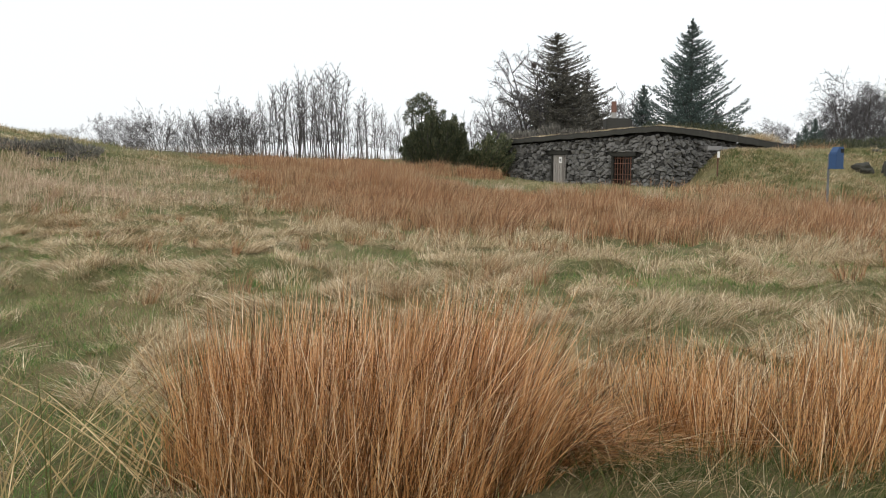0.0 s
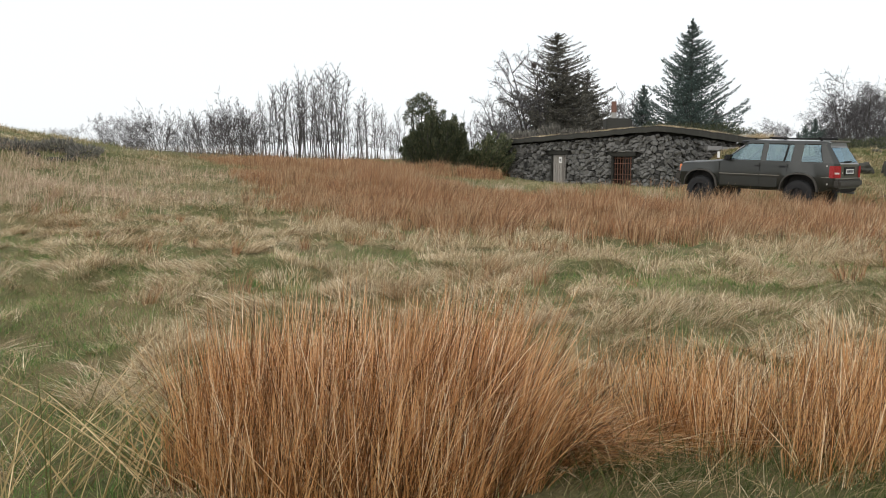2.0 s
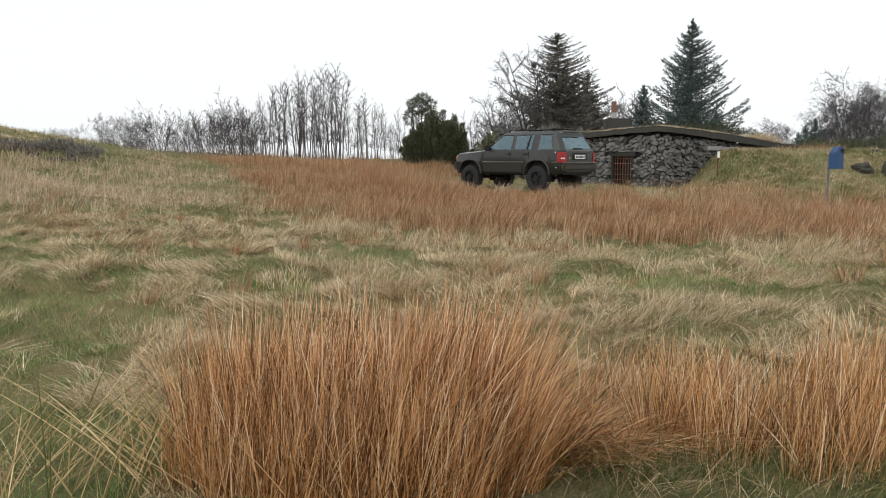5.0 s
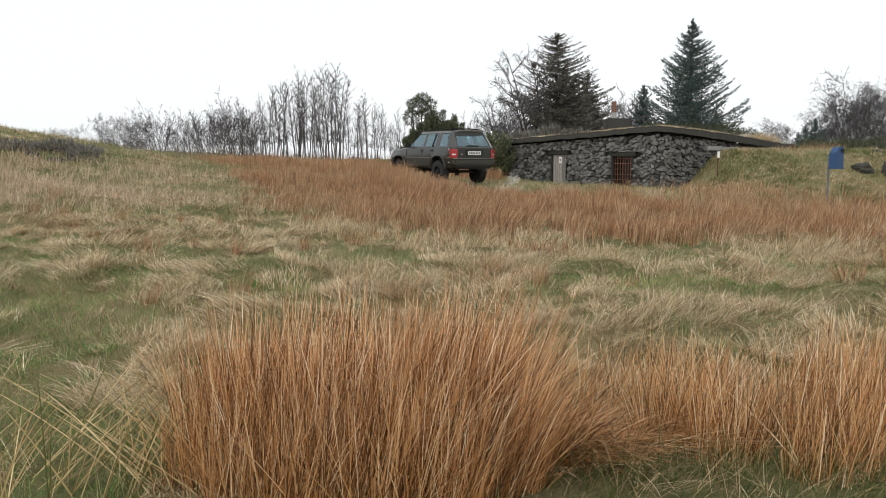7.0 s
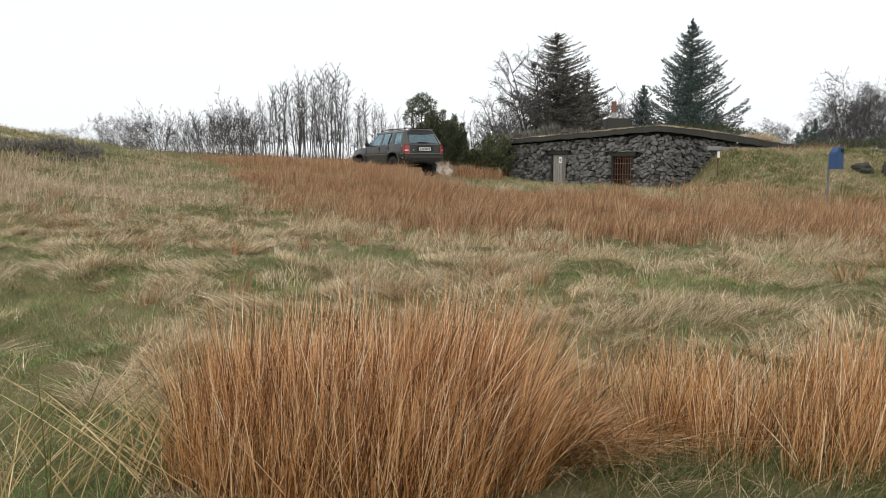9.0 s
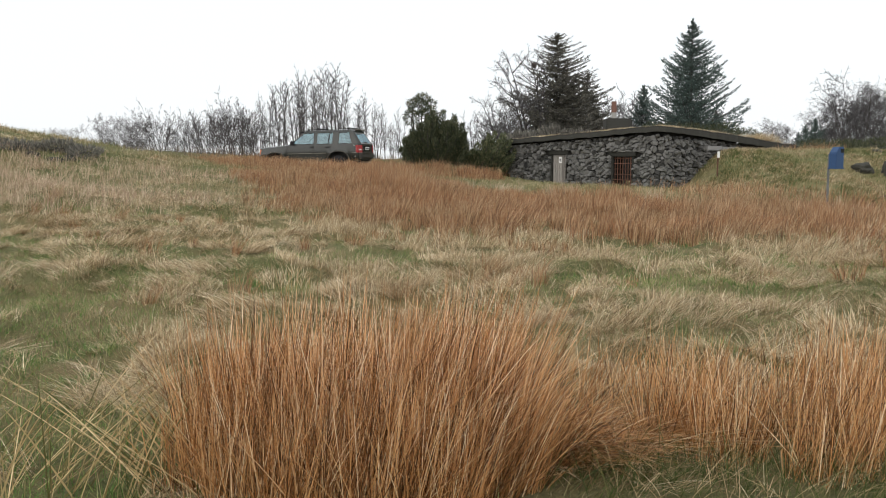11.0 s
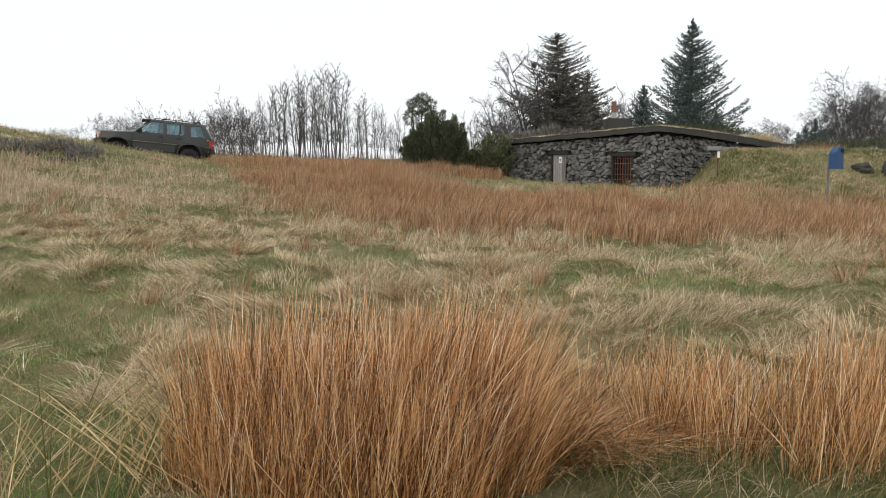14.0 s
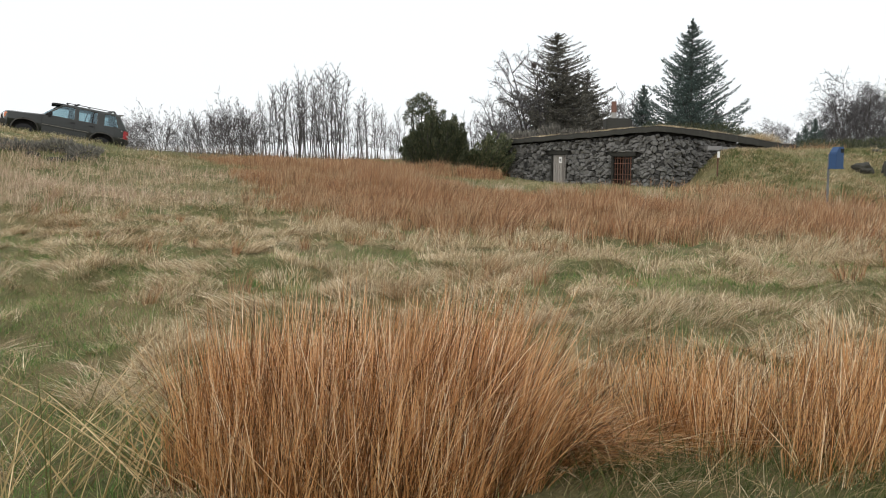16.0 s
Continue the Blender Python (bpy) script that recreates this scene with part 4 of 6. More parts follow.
def make_small_outdoor_things():
    # waste bin on a post
    x, y = 11.25, 25.0
    z = land_at(x, y)
    litter = empty("waste_bin", pose(x, y, z, 0, 0, 28))
    tagged(litter, "blue metal waste bin on a grey post at the track", "bin")
    bm = bmesh.new()
    w, d, z0, z1 = 0.33, 0.25, 1.95 - z - 0.62, 1.95 - z
    prof = [(-w / 2, z0), (w / 2, z0), (w / 2, z1), (-w / 2 + 0.14, z1), (-w / 2, z1 - 0.17)]
    fr, bk = [bm.verts.new((a, -d / 2, b)) for a, b in prof], [bm.verts.new((a, d / 2, b)) for a, b in prof]
    bm.faces.new(fr)
    bm.faces.new(bk[::-1])
    for i in range(5):
        bm.faces.new((fr[i], bk[i], bk[(i + 1) % 5], fr[(i + 1) % 5]))
    bmesh.ops.recalc_face_normals(bm, faces=bm.faces)
    bmesh.ops.bevel(bm, geom=list(bm.edges), offset=0.015, segments=2, affect="EDGES")
    body = part("body", bm, MAT["bin_blue"], litter)
    # solid near-black plate on the front: the opening's shade as colour
    part("slot_shade", box((0.15, 0.02, 0.11), (0.08, -d / 2 - 0.004, z1 - 0.11), 0.006), MAT["dark"], body, "near-black plate for the shade in the opening")
    part("rim", box((w + 0.03, d + 0.03, 0.035), (0, 0, z0 + 0.01), 0.008), MAT["bin_blue"], body)
    part("post", rod(0.032, 0.032, (-w / 2 + 0.05, d / 2 + 0.03, -0.25), (-w / 2 + 0.05, d / 2 + 0.03, z1 - 0.2), 12), MAT["steel"], litter, "grey steel post")
    # marker post with a white tag
    x, y = 10.5, 33.4
    z = land_at(x, y)
    mark = empty("marker_post", pose(x, y, z, 0, 0, 12))
    tagged(mark, "thin wooden marker post with a small white tag", "post")
    ztop = 1.6 + 14 / 1539 * 33.4
    part("stake", rod(0.035, 0.03, (0, 0, -0.2), (0, 0, ztop - z), 8), MAT["rust"], mark)
    part("tag", box((0.11, 0.02, 0.24), (0, -0.045, ztop - z - 0.13), 0.006), MAT["paper"], mark, "white plastic tag")
    # rocks in the slope
    def rock(x, y, w, h, seed, label):
        rr = random.Random(seed)
        bm = bmesh.new()
        bmesh.ops.create_icosphere(bm, subdivisions=3, radius=1)
        off = Vector((rr.uniform(0, 9), rr.uniform(0, 9), rr.uniform(0, 9)))
        for v in bm.verts:
            k = 1 + 0.55 * noise.noise(v.co * 1.2 + off) + 0.2 * noise.noise(v.co * 3.2 + off)
            v.co = Vector((v.co.x * w / 2 * k, v.co.y * w / 2.6 * k, v.co.z * h * k))
        bmesh.ops.bisect_plane(bm, geom=list(bm.verts) + list(bm.edges) + list(bm.faces), plane_co=(0, 0, -h * 0.4), plane_no=(0, 0, -1), clear_outer=True)
        me = bpy.data.meshes.new("rock")
        bm.to_mesh(me)
        bm.free()
        me.materials.append(MAT["rock"])
        ob = new("rock", me)
        ob.matrix_basis = pose(x, y, land_at(x, y) - h * 0.02, 0, 0, rr.uniform(0, 360))
        tagged(ob, label, "rock", "rocks in the slopes")
    for k, (px, v, y, w, h) in enumerate([(1523, 292, 33.0, 1.4, 0.48), (1574, 290, 32.4, 1.3, 0.85), (1545, 268, 36, 1.0, 0.25),
                                          (1565, 315, 29, 0.9, 0.25)]):
        rock((px - 784) / 1539 * y, y, w * 0.62, h * 0.6, k, "lichened grey rock half sunk in the bank")
    for k, (px, y, w, h) in enumerate([(22, 24.9, 0.6, 0.12), (62, 24.6, 0.5, 0.12), (100, 24.6, 0.5, 0.12), (45, 25.5, 0.5, 0.12), (128, 24.9, 0.4, 0.1)]):
        rock((px - 784) / 1539 * y, y, w, h, 30 + k, "dark rock outcrop in the side of the hill")


make_shelter()
make_small_outdoor_things()


# ---------- trees ----------
def prisms(segs, sides):
    """Tapered prisms for (p0, p1, r0, r1) rows."""
    segs = np.array([(*a, *b, r, s) for a, b, r, s in segs])
    p0, p1, r0, r1 = segs[:, 0:3], segs[:, 3:6], segs[:, 6], segs[:, 7]
    d = p1 - p0
    d /= np.linalg.norm(d, axis=1)[:, None] + 1e-9
    ref = np.where(np.abs(d[:, 2:3]) > 0.9, np.array([[1.0, 0, 0]]), np.array([[0, 0, 1.0]]))
    a = np.cross(d, ref)
    a /= np.linalg.norm(a, axis=1)[:, None]
    b = np.cross(d, a)
    n = len(segs)
    V = np.zeros((n, 2 * sides, 3))
    for k in range(sides):
        o = a * math.cos(2 * math.pi * k / sides) + b * math.sin(2 * math.pi * k / sides)
        V[:, k], V[:, sides + k] = p0 + o * r0[:, None], p1 + o * r1[:, None]
    tr = []
    for k in range(sides):
        m = (k + 1) % sides
        tr += [(k, m, sides + m), (k, sides + m, sides + k)]
    T = (np.arange(n)[:, None, None] * 2 * sides + np.array(tr)[None]).reshape(-1, 3)
    return V.reshape(-1, 3), T


TALL = {}


def bare_tree(seed, height, stems, spread, twig_mat, label, upright=0.6, limbs=9, twigs=7, reach=0.35, name="bare_tree", splay=0.12, bushy=False, girth=1.0, thin_by=0.42):
    """A leafless tree: stems with limbs, branches and fine twigs."""
    rr = random.Random(seed)
    thick, thin = [], []

    def unit(v):
        return v.normalized()

    def limb(p, d, length, r, level):
        steps = (5, 4, 3, 2)[level]
        pts = [Vector(p)]
        dd = Vector(d)
        for k in range(steps):
            dd = unit(dd + Vector((rr.uniform(-1, 1), rr.uniform(-1, 1), rr.uniform(-0.6, 0.6) + (0.35 if level else 0.1) * upright)) * (0.10 if level == 0 else 0.22))
            pts.append(pts[-1] + dd * length / steps)
            r0, r1 = r * (1 - 0.8 * k / steps), r * (1 - 0.8 * (k + 1) / steps)
            (thick if level < 2 else thin).append((pts[-2], pts[-1], max(r0, 0.0085), max(r1, 0.0065)))
        if level >= 3:
            return
        count = (limbs, twigs, 3)[level]
        for i in range(count):
            t = rr.uniform(0.22 if level == 0 and not bushy else 0.12, 1.0)
            k = min(int(t * steps), steps - 1)
            q = pts[k].lerp(pts[k + 1], t * steps - k)
            axis = unit(pts[k + 1] - pts[k])
            side = unit(axis.orthogonal())
            side.rotate(Matrix.Rotation(rr.uniform(0, 2 * math.pi), 3, axis))
            nd = unit(axis * upright + side * (1.0 - 0.45 * upright))
            limb(q, nd, length * reach * rr.uniform(0.7, 1.4) * (1.15 - 0.55 * t) * (1.25 if level else 1), max(r * thin_by, 0.006), level + 1)
    for s in range(stems):
        a = rr.uniform(0, 2 * math.pi)
        out = Vector((math.cos(a), math.sin(a), 0))
        foot = out * spread * rr.uniform(0.05, 0.3) + Vector((0, 0, -0.3))
        thick.append((Vector((0, 0, -0.34)), foot, 0.05, 0.04))
        limb(foot, unit(Vector((0, 0, 1)) + out * splay * rr.uniform(0.3, 1.8)), (height + 0.3) * rr.uniform(0.78, 1.0), 0.0105 * girth * height * rr.uniform(0.6, 1) / max(1, stems) ** 0.25, 0)
    tree = empty(name)
    tagged(tree, label, "tree")
    TALL[tree.name] = float(np.percentile([s[1].z for s in thin], 99.8))
    part_mesh("trunk", tri_mesh("trunk", *prisms(thick, 5), MAT["bark"]), tree)
    part_mesh("crown", tri_mesh("crown", *prisms(thin, 3), twig_mat), tree, "fine leafless twigs")
    return tree


def sprays(rows, material, name):
    """Small needle sprays: a folded pair of narrow leaves for each (point, direction, length, width)."""
    P, D, L, W = (np.array([r[i] for r in rows]) for i in range(4))
    D = D / (np.linalg.norm(D, axis=1)[:, None] + 1e-9)
    side = np.cross(D, RNG.normal(0, 1, D.shape))
    side /= np.linalg.norm(side, axis=1)[:, None] + 1e-9
    up = np.cross(side, D)
    n = len(P)
    V = np.zeros((n, 4, 3))
    mid = P + D * (L * 0.45)[:, None]
    V[:, 0], V[:, 1] = P, mid + side * (W / 2)[:, None] - up * (W * 0.15)[:, None]
    V[:, 2], V[:, 3] = mid - side * (W / 2)[:, None] - up * (W * 0.15)[:, None], P + D * L[:, None]
    T = (np.arange(n)[:, None, None] * 4 + np.array([(0, 1, 3), (0, 3, 2)])[None]).reshape(-1, 3)
    return tri_mesh(name, V.reshape(-1, 3), T, material)


def conifer(seed, height, width, material, label, rise=0.35, gap=0.34, ragged=0.25, low=0.04, top_round=0.0, droop=0.0, name="spruce_tree", lumpy=0.0):
    """A spruce or pine: whorls of boughs that carry many small sprays."""
    rr = random.Random(seed)
    wood, leaf = [], []
    z = height * low
    wood.append((Vector((0, 0, -0.3)), Vector((0, 0, height * 0.6)), 0.016 * height, 0.009 * height))
    wood.append((Vector((0, 0, height * 0.6)), Vector((0, 0, height)), 0.009 * height, 0.01))
    tilt = [1 + lumpy * math.sin(a * 2.3 + seed) for a in range(12)]
    while z < height * 0.985:
        f = z / height
        shape = min(1.0, 1.12 * (1 - f) ** (0.95 - 0.4 * top_round)) * (0.82 + 0.18 * min(1, f / 0.2))
        ln = width / 2 * shape + 0.03
        for k in range(rr.randint(8, 10)):
            a = rr.uniform(0, 2 * math.pi)
            L = ln * rr.uniform(1 - 2.2 * ragged, 1 + ragged * 0.6) * tilt[int(a / 6.29 * 12)]
            if L < 0.06:
                continue
            out = Vector((math.cos(a), math.sin(a), 0))
            p = Vector((0, 0, z + rr.uniform(-0.1, 0.1)))
            prev = p
            steps = max(3, int(L / 0.22))
            for i in range(1, steps + 1):
                t = i / steps
                q = p + out * L * t + Vector((0, 0, L * (rise * t * t + (0.10 - droop) * t)))
                wood.append((prev, q, 0.02 * (1.1 - t) + 0.004, 0.02 * (1 - t) + 0.003))
                if t > 0.12:
                    axis = (q - prev).normalized()
                    m = 19
                    cross = Vector((-out.y, out.x, 0)) * min(0.34 * L, 0.62 * L * (1.02 - t) + 0.05)
                    for _ in range(m):
                        sd = Vector((rr.uniform(-1, 1), rr.uniform(-1, 1), rr.uniform(-0.5, 0.9)))
                        dd = (axis * 0.9 + sd * 0.75)
                        s = rr.uniform(0.10, 0.22) * (0.75 + 0.03 * height) * (0.5 + 0.5 * min(1, 2.2 * (1 - f)))
                        off = rr.uniform(-1, 1)
                        leaf.append((prev.lerp(q, rr.random()) + cross * off - Vector((0, 0, 0.05 * L * abs(off))), dd + cross * off * 0.5, s, s * rr.uniform(0.22, 0.38)))
                prev = q
        z += gap * (0.55 + 0.6 * (1 - f)) * rr.uniform(0.8, 1.2)
    for _ in range(25):
        leaf.append((Vector((0, 0, height * rr.uniform(0.93, 1.0))), Vector((rr.uniform(-0.5, 0.5), rr.uniform(-0.5, 0.5), 1)), 0.22, 0.06))
    tree = empty(name)
    tagged(tree, label, "tree")
    part_mesh("trunk", tri_mesh("trunk", *prisms(wood, 4), MAT["bark"]), tree)
    part_mesh("crown", sprays(leaf, material, "crown"), tree)
    return tree


def bush(seed, lobes, material, label, count=5000, name="juniper_bush", size=(0.16, 0.34), up=0.6):
    """An evergreen bush: stems to each lobe, and sprays through the outer part of the lobes (x, y, z, rx, rz)."""
    rr = random.Random(seed)
    leaf, wood = [], []
    total = sum(l[3] * l[4] for l in lobes)
    for (x, y, z, rx, rz) in lobes:
        c = Vector((x, y, z))
        wood.append((Vector((x * 0.4, y * 0.4, -0.2)), c, 0.06, 0.02))
        for _ in range(int(count * rx * rz / total)):
            v = Vector((rr.gauss(0, 1), rr.gauss(0, 1), rr.gauss(0, 1))).normalized()
            k = rr.uniform(0.30, 1.08) ** 0.6 * (1 + 0.28 * noise.noise(v * 2.4 + c))
            p = c + Vector((v.x * rx, v.y * rx * 0.9, v.z * rz)) * k
            s = rr.uniform(*size)
            leaf.append((p, v * 0.8 + Vector((rr.uniform(-.4, .4), rr.uniform(-.4, .4), up + rr.uniform(-.3, .3))), s, s * rr.uniform(0.15, 0.27)))
            if rr.random() < 0.03:
                wood.append((c, p, 0.012, 0.004))
    ob = empty(name)
    tagged(ob, label, "bush")
    part_mesh("stem", tri_mesh("stem", *prisms(wood, 4), MAT["bark"]), ob)
    part_mesh("crown", sprays(leaf, material, "crown"), ob)
    return ob


def juniper(seed, boxes, material, label, arms=60, per=420, name="juniper_bush", size=(0.07, 0.16)):
    """A juniper of upswept plumes. boxes: root x from, to, tip height from, to, lean in x, share of the arms."""
    rr = random.Random(seed)
    leaf, wood = [], []
    for x0, x1, z0, z1, lean, share in boxes:
        for _ in range(int(arms * share)):
            x, y = rr.uniform(x0, x1), rr.uniform(-0.7, 0.7)
            a = Vector((x * 0.6, y * 0.5, -0.15))
            wide = x / max(abs(x0), abs(x1))
            b = Vector((x * 1.18 + lean * rr.uniform(0.4, 1.4), y + rr.uniform(-0.4, 0.2), rr.uniform(z0, z1) * (1 - 0.30 * wide * wide)))
            bow = Vector((rr.uniform(-0.2, 0.2), rr.uniform(-0.2, 0.2), -0.18))
            length = (b - a).length
            prev = a
            for k in range(1, 6):
                t = k / 5
                q = a.lerp(b, t) + bow * math.sin(math.pi * t)
                wood.append((prev, q, 0.035 * (1.1 - t) + 0.004, 0.035 * (1 - t) + 0.003))
                prev = q
            axis = (b - a).normalized()
            for _ in range(per):
                t = 1 - rr.random() ** 1.25 * 0.9
                r = (0.27 * (1 - t) ** 0.7 + 0.03) * min(1.0, 0.5 + 0.35 * length)
                v = Vector((rr.gauss(0, 1), rr.gauss(0, 1), rr.gauss(0, 0.8)))
                v -= axis * v.dot(axis)
                v = v.normalized() * r * rr.random() ** 0.5
                s = rr.uniform(*size)
                leaf.append((a.lerp(b, t) + bow * math.sin(math.pi * t) + v, axis * 0.9 + v.normalized() * 0.7 + Vector((0, 0, rr.uniform(-0.2, 0.3))), s, s * rr.uniform(0.16, 0.28)))
    ob = empty(name)
    tagged(ob, label, "bush")
    part_mesh("stem", tri_mesh("stem", *prisms(wood, 4), MAT["bark"]), ob)
    part_mesh("crown", sprays(leaf, material, "crown"), ob)
    return ob


def grow(tree, height, px, y, v, turn=0):
    """Set a tree of that height on the land so that its tip stands at the height v on the lens's scale."""
    x = (px - 784) / 1539 * y
    z = land_at(x, y) - 0.05
    tree.matrix_basis = pose(x, y, z, 0, 0, turn) @ Matrix.Scale((1.6 + (282 - v) / 1539 * y - z) / height, 4)
    return tree


def stand(tree, px, y, z=None, scale=1.0, turn=0):
    """Set a tree on the land, px being its bearing as the lens draws it."""
    x = (px - 784) / 1539 * y
    m = pose(x, y, land_at(x, y) - 0.05 if z is None else z, 0, 0, turn)
    tree.matrix_basis = m @ Matrix.Scale(scale, 4)
    return tree


def again(tree, px, y, scale, turn, lean=0, z=None):
    x = (px - 784) / 1539 * y
    ob = copy_thing(tree, pose(x, y, land_at(x, y) - 0.05 if z is None else z, 0, lean, turn))
    ob.scale = (scale, scale, scale)
    return ob


def make_trees():
    # leafless wood along the ridge
    tall = bare_tree(1, 6.4, 2, 0.8, MAT["twig"], "slender leafless alder in the wood behind the ridge", 0.72, 20, 6, 0.17, splay=0.05, girth=1.1, thin_by=0.32)
    tall_b = bare_tree(2, 6.2, 3, 0.9, MAT["twig"], "many-stemmed leafless alder in the wood behind the ridge", 0.72, 17, 6, 0.18, splay=0.08, girth=1.1, thin_by=0.32)
    low = bare_tree(3, 4.2, 5, 1.6, MAT["twig"], "spreading leafless thicket tree behind the ridge", 0.65, 8, 5, 0.32, splay=0.32, bushy=True)
    low_b = bare_tree(4, 4.0, 5, 1.8, MAT["twig_pale"], "pale leafless birch scrub behind the ridge", 0.55, 8, 6, 0.34, splay=0.4, bushy=True)
    thicket = bare_tree(5, 4.4, 7, 1.8, MAT["twig"], "thicket of slender leafless stems behind the ridge", 0.9, 6, 4, 0.26, splay=0.28)
    stand(thicket, 430, 47, scale=0.75, turn=0)
    for o in (tall, tall_b, low, low_b, thicket):
        o["group"] = "leafless trees behind the ridge"
    rr = random.Random(9)
    stand(tall, 540, 48, scale=0.75, turn=30)
    stand(tall_b, 592, 47, scale=0.75, turn=80)
    stand(low, 385, 46, scale=0.5, turn=10)
    stand(low_b, 240, 46, scale=0.4, turn=200)
    tops = [(190, 200), (215, 205), (240, 200), (262, 210), (292, 178), (318, 200), (345, 195), (365, 180), (395, 176), (420, 180), (440, 185), (462, 172), (485, 150), (510, 140),
            (528, 150), (540, 118), (565, 160), (582, 112), (600, 112), (615, 175), (640, 170), (652, 158), (672, 175), (690, 195), (707, 188)]
    for px, v in tops:
        for extra in range(2 if px > 610 else 3 if px > 480 or px < 270 else 5):
            y = rr.uniform(44, 56)
            qx = px + rr.uniform(-9, 9)
            x = (qx - 784) / 1539 * y
            z = land_at(x, y)
            goal = 1.6 + (282 - v - (0 if extra == 0 else rr.uniform(5, 30) if extra < 3 else rr.uniform(25, 60))) / 1539 * y - z
            src = rr.choice((tall, tall_b) if extra < 3 else (low, thicket)) if v < 172 or px > 610 else (low_b if px < 270 else rr.choice((low, thicket, thicket)))
            again(src, qx, y, max(goal, 1.0) / TALL[src.name], rr.uniform(0, 360), rr.uniform(-3, 3))
    # small far scrub on the hill
    for px in (92, 106, 122, 135):
        x = (px - 784) / 1539 * 52
        again(low_b, px, 52, 0.36, px * 7, 0, 2.1)
    # birches round the dark pine
    birch = bare_tree(7, 7.6, 3, 0.8, MAT["twig"], "tall leafless birch with dark trunks behind the shelter", 0.62, 12, 9, 0.30, name="birch_tree", splay=0.20, girth=1.7)
    grow(birch, TALL[birch.name], 949, 50, 84, 40)
    again(birch, 935, 53, birch.scale.x * 0.95, 150)
    again(birch, 962, 54, birch.scale.x * 1.0, 260)
    again(birch, 905, 55, birch.scale.x * 0.72, 10)
    for px, y, sc in ((868, 52, 0.55), (885, 54, 0.62), (850, 54, 0.45), (915, 56, 0.7), (900, 53, 0.7), (876, 56, 0.62), (860, 57, 0.5), (825, 56, 0.45), (1095, 58, 0.5), (1105, 56, 0.48)):
        again(low_b, px, y, sc * 1.3, px * 3)
    for k, (px, v) in enumerate(((826, 212), (838, 200), (850, 204), (862, 196), (874, 190), (886, 185), (897, 178), (908, 170), (1098, 150), (1110, 165))):
        y = 54 + k % 3
        x = (px - 784) / 1539 * y
        src = (low_b, tall, thicket)[k % 3]
        again(src, px, y, (1.6 + (282 - v) / 1539 * y - land_at(x, y)) / TALL[src.name], px * 11)
    again(low, 700, 50, 0.5, 70)
    # crow's nest in the birch
    bm = bmesh.new()
    bmesh.ops.create_icosphere(bm, subdivisions=2, radius=0.17)
    for v in bm.verts:
        v.co *= 1 + 0.35 * noise.noise(v.co * 9)
    me = bpy.data.meshes.new("nest")
    bm.to_mesh(me)
    bm.free()
    me.materials.append(MAT["nest"])
    nest = new("bird_nest", me)
    nest.location = ((943 - 784) / 1539 * 50, 50, 1.6 + 163 / 1539 * 50)
    tagged(nest, "dark round stick nest high in the birch", "nest")
    # evergreens
    pine = conifer(21, 7.5, 5.6, MAT["needle_brown"], "dark ragged pine behind the shelter", 0.22, 0.25, 0.34, 0.01, 1.1, name="pine_tree", lumpy=0.18)
    grow(pine, 7.5, 983, 50, 68, 20)
    again(pine, 1036, 51, pine.scale.x * 0.74, 90)
    again(pine, 1012, 49, pine.scale.x * 0.70, 140)
    again(pine, 968, 52, pine.scale.x * 0.50, 200)
    again(pine, 1052, 50, pine.scale.x * 0.50, 320)
    again(pine, 990, 49, pine.scale.x * 0.46, 250)
    # low pine copies added to fill out the spruce's lower boughs
    again(pine, 1182, 56, pine.scale.x * 0.34, 70)
    again(pine, 1262, 56, pine.scale.x * 0.36, 250)
    again(pine, 1222, 57, pine.scale.x * 0.45, 300)
    big = conifer(22, 8.0, 7.3, MAT["needle"], "tall dark green spruce with upswept boughs", 0.36, 0.28, 0.20, 0.03, 0.02)
    grow(big, 8.0, 1217, 52, 43, 50)
    small = conifer(23, 3.8, 2.9, MAT["needle"], "small dark green spruce", 0.45, 0.28, 0.25, 0.05, 0.2)
    grow(small, 3.8, 1134, 54, 158, 10)
    again(small, 1437, 46, 0.50, 60)
    again(small, 1420, 48, 0.44, 100)
    again(small, 1452, 49, 0.42, 200)
    again(small, 1408, 49, 0.36, 300)
    again(small, 1322, 50, 0.28, 10)
    # juniper and holly in front of the wood
    b1 = juniper(31, [(-1.25, 1.4, 0.4, 1.2, 0.0, 0.40), (-1.1, 1.3, 1.2, 2.15, 0.05, 0.44), (-0.6, 1.2, 1.8, 2.5, 0.15, 0.16), (-1.3, -0.6, 0.8, 1.7, -0.15, 0.12)], MAT["juniper"],
                 "dense dark green juniper bush beside the track", 170, 420, size=(0.09, 0.20))
    stand(b1, 770, 42.6, turn=0)
    b2 = juniper(32, [(-1.8, 1.4, 0.3, 0.8, 0.2, 0.44), (-1.2, 1.1, 0.7, 1.4, 0.7, 0.36), (0.0, 1.0, 1.2, 1.9, 1.0, 0.14)], MAT["juniper_light"], "low spreading olive-green juniper beside the shelter", 90, 480, size=(0.09, 0.20))
    stand(b2, 840, 43.6, turn=0)
    b3 = bush(33, [(0, 0, 2.6, 0.5, 0.4), (0.45, 0, 2.25, 0.4, 0.3), (-0.4, 0, 2.05, 0.35, 0.4), (0.15, 0, 2.95, 0.4, 0.25), (-0.35, 0, 2.75, 0.25, 0.2), (0.6, 0, 2.7, 0.25, 0.2)], MAT["juniper"], "thin leggy holly rising above the juniper", 3600, "holly_bush", (0.08, 0.18), 0.2)
    stand(b3, 742, 43.5, turn=0)
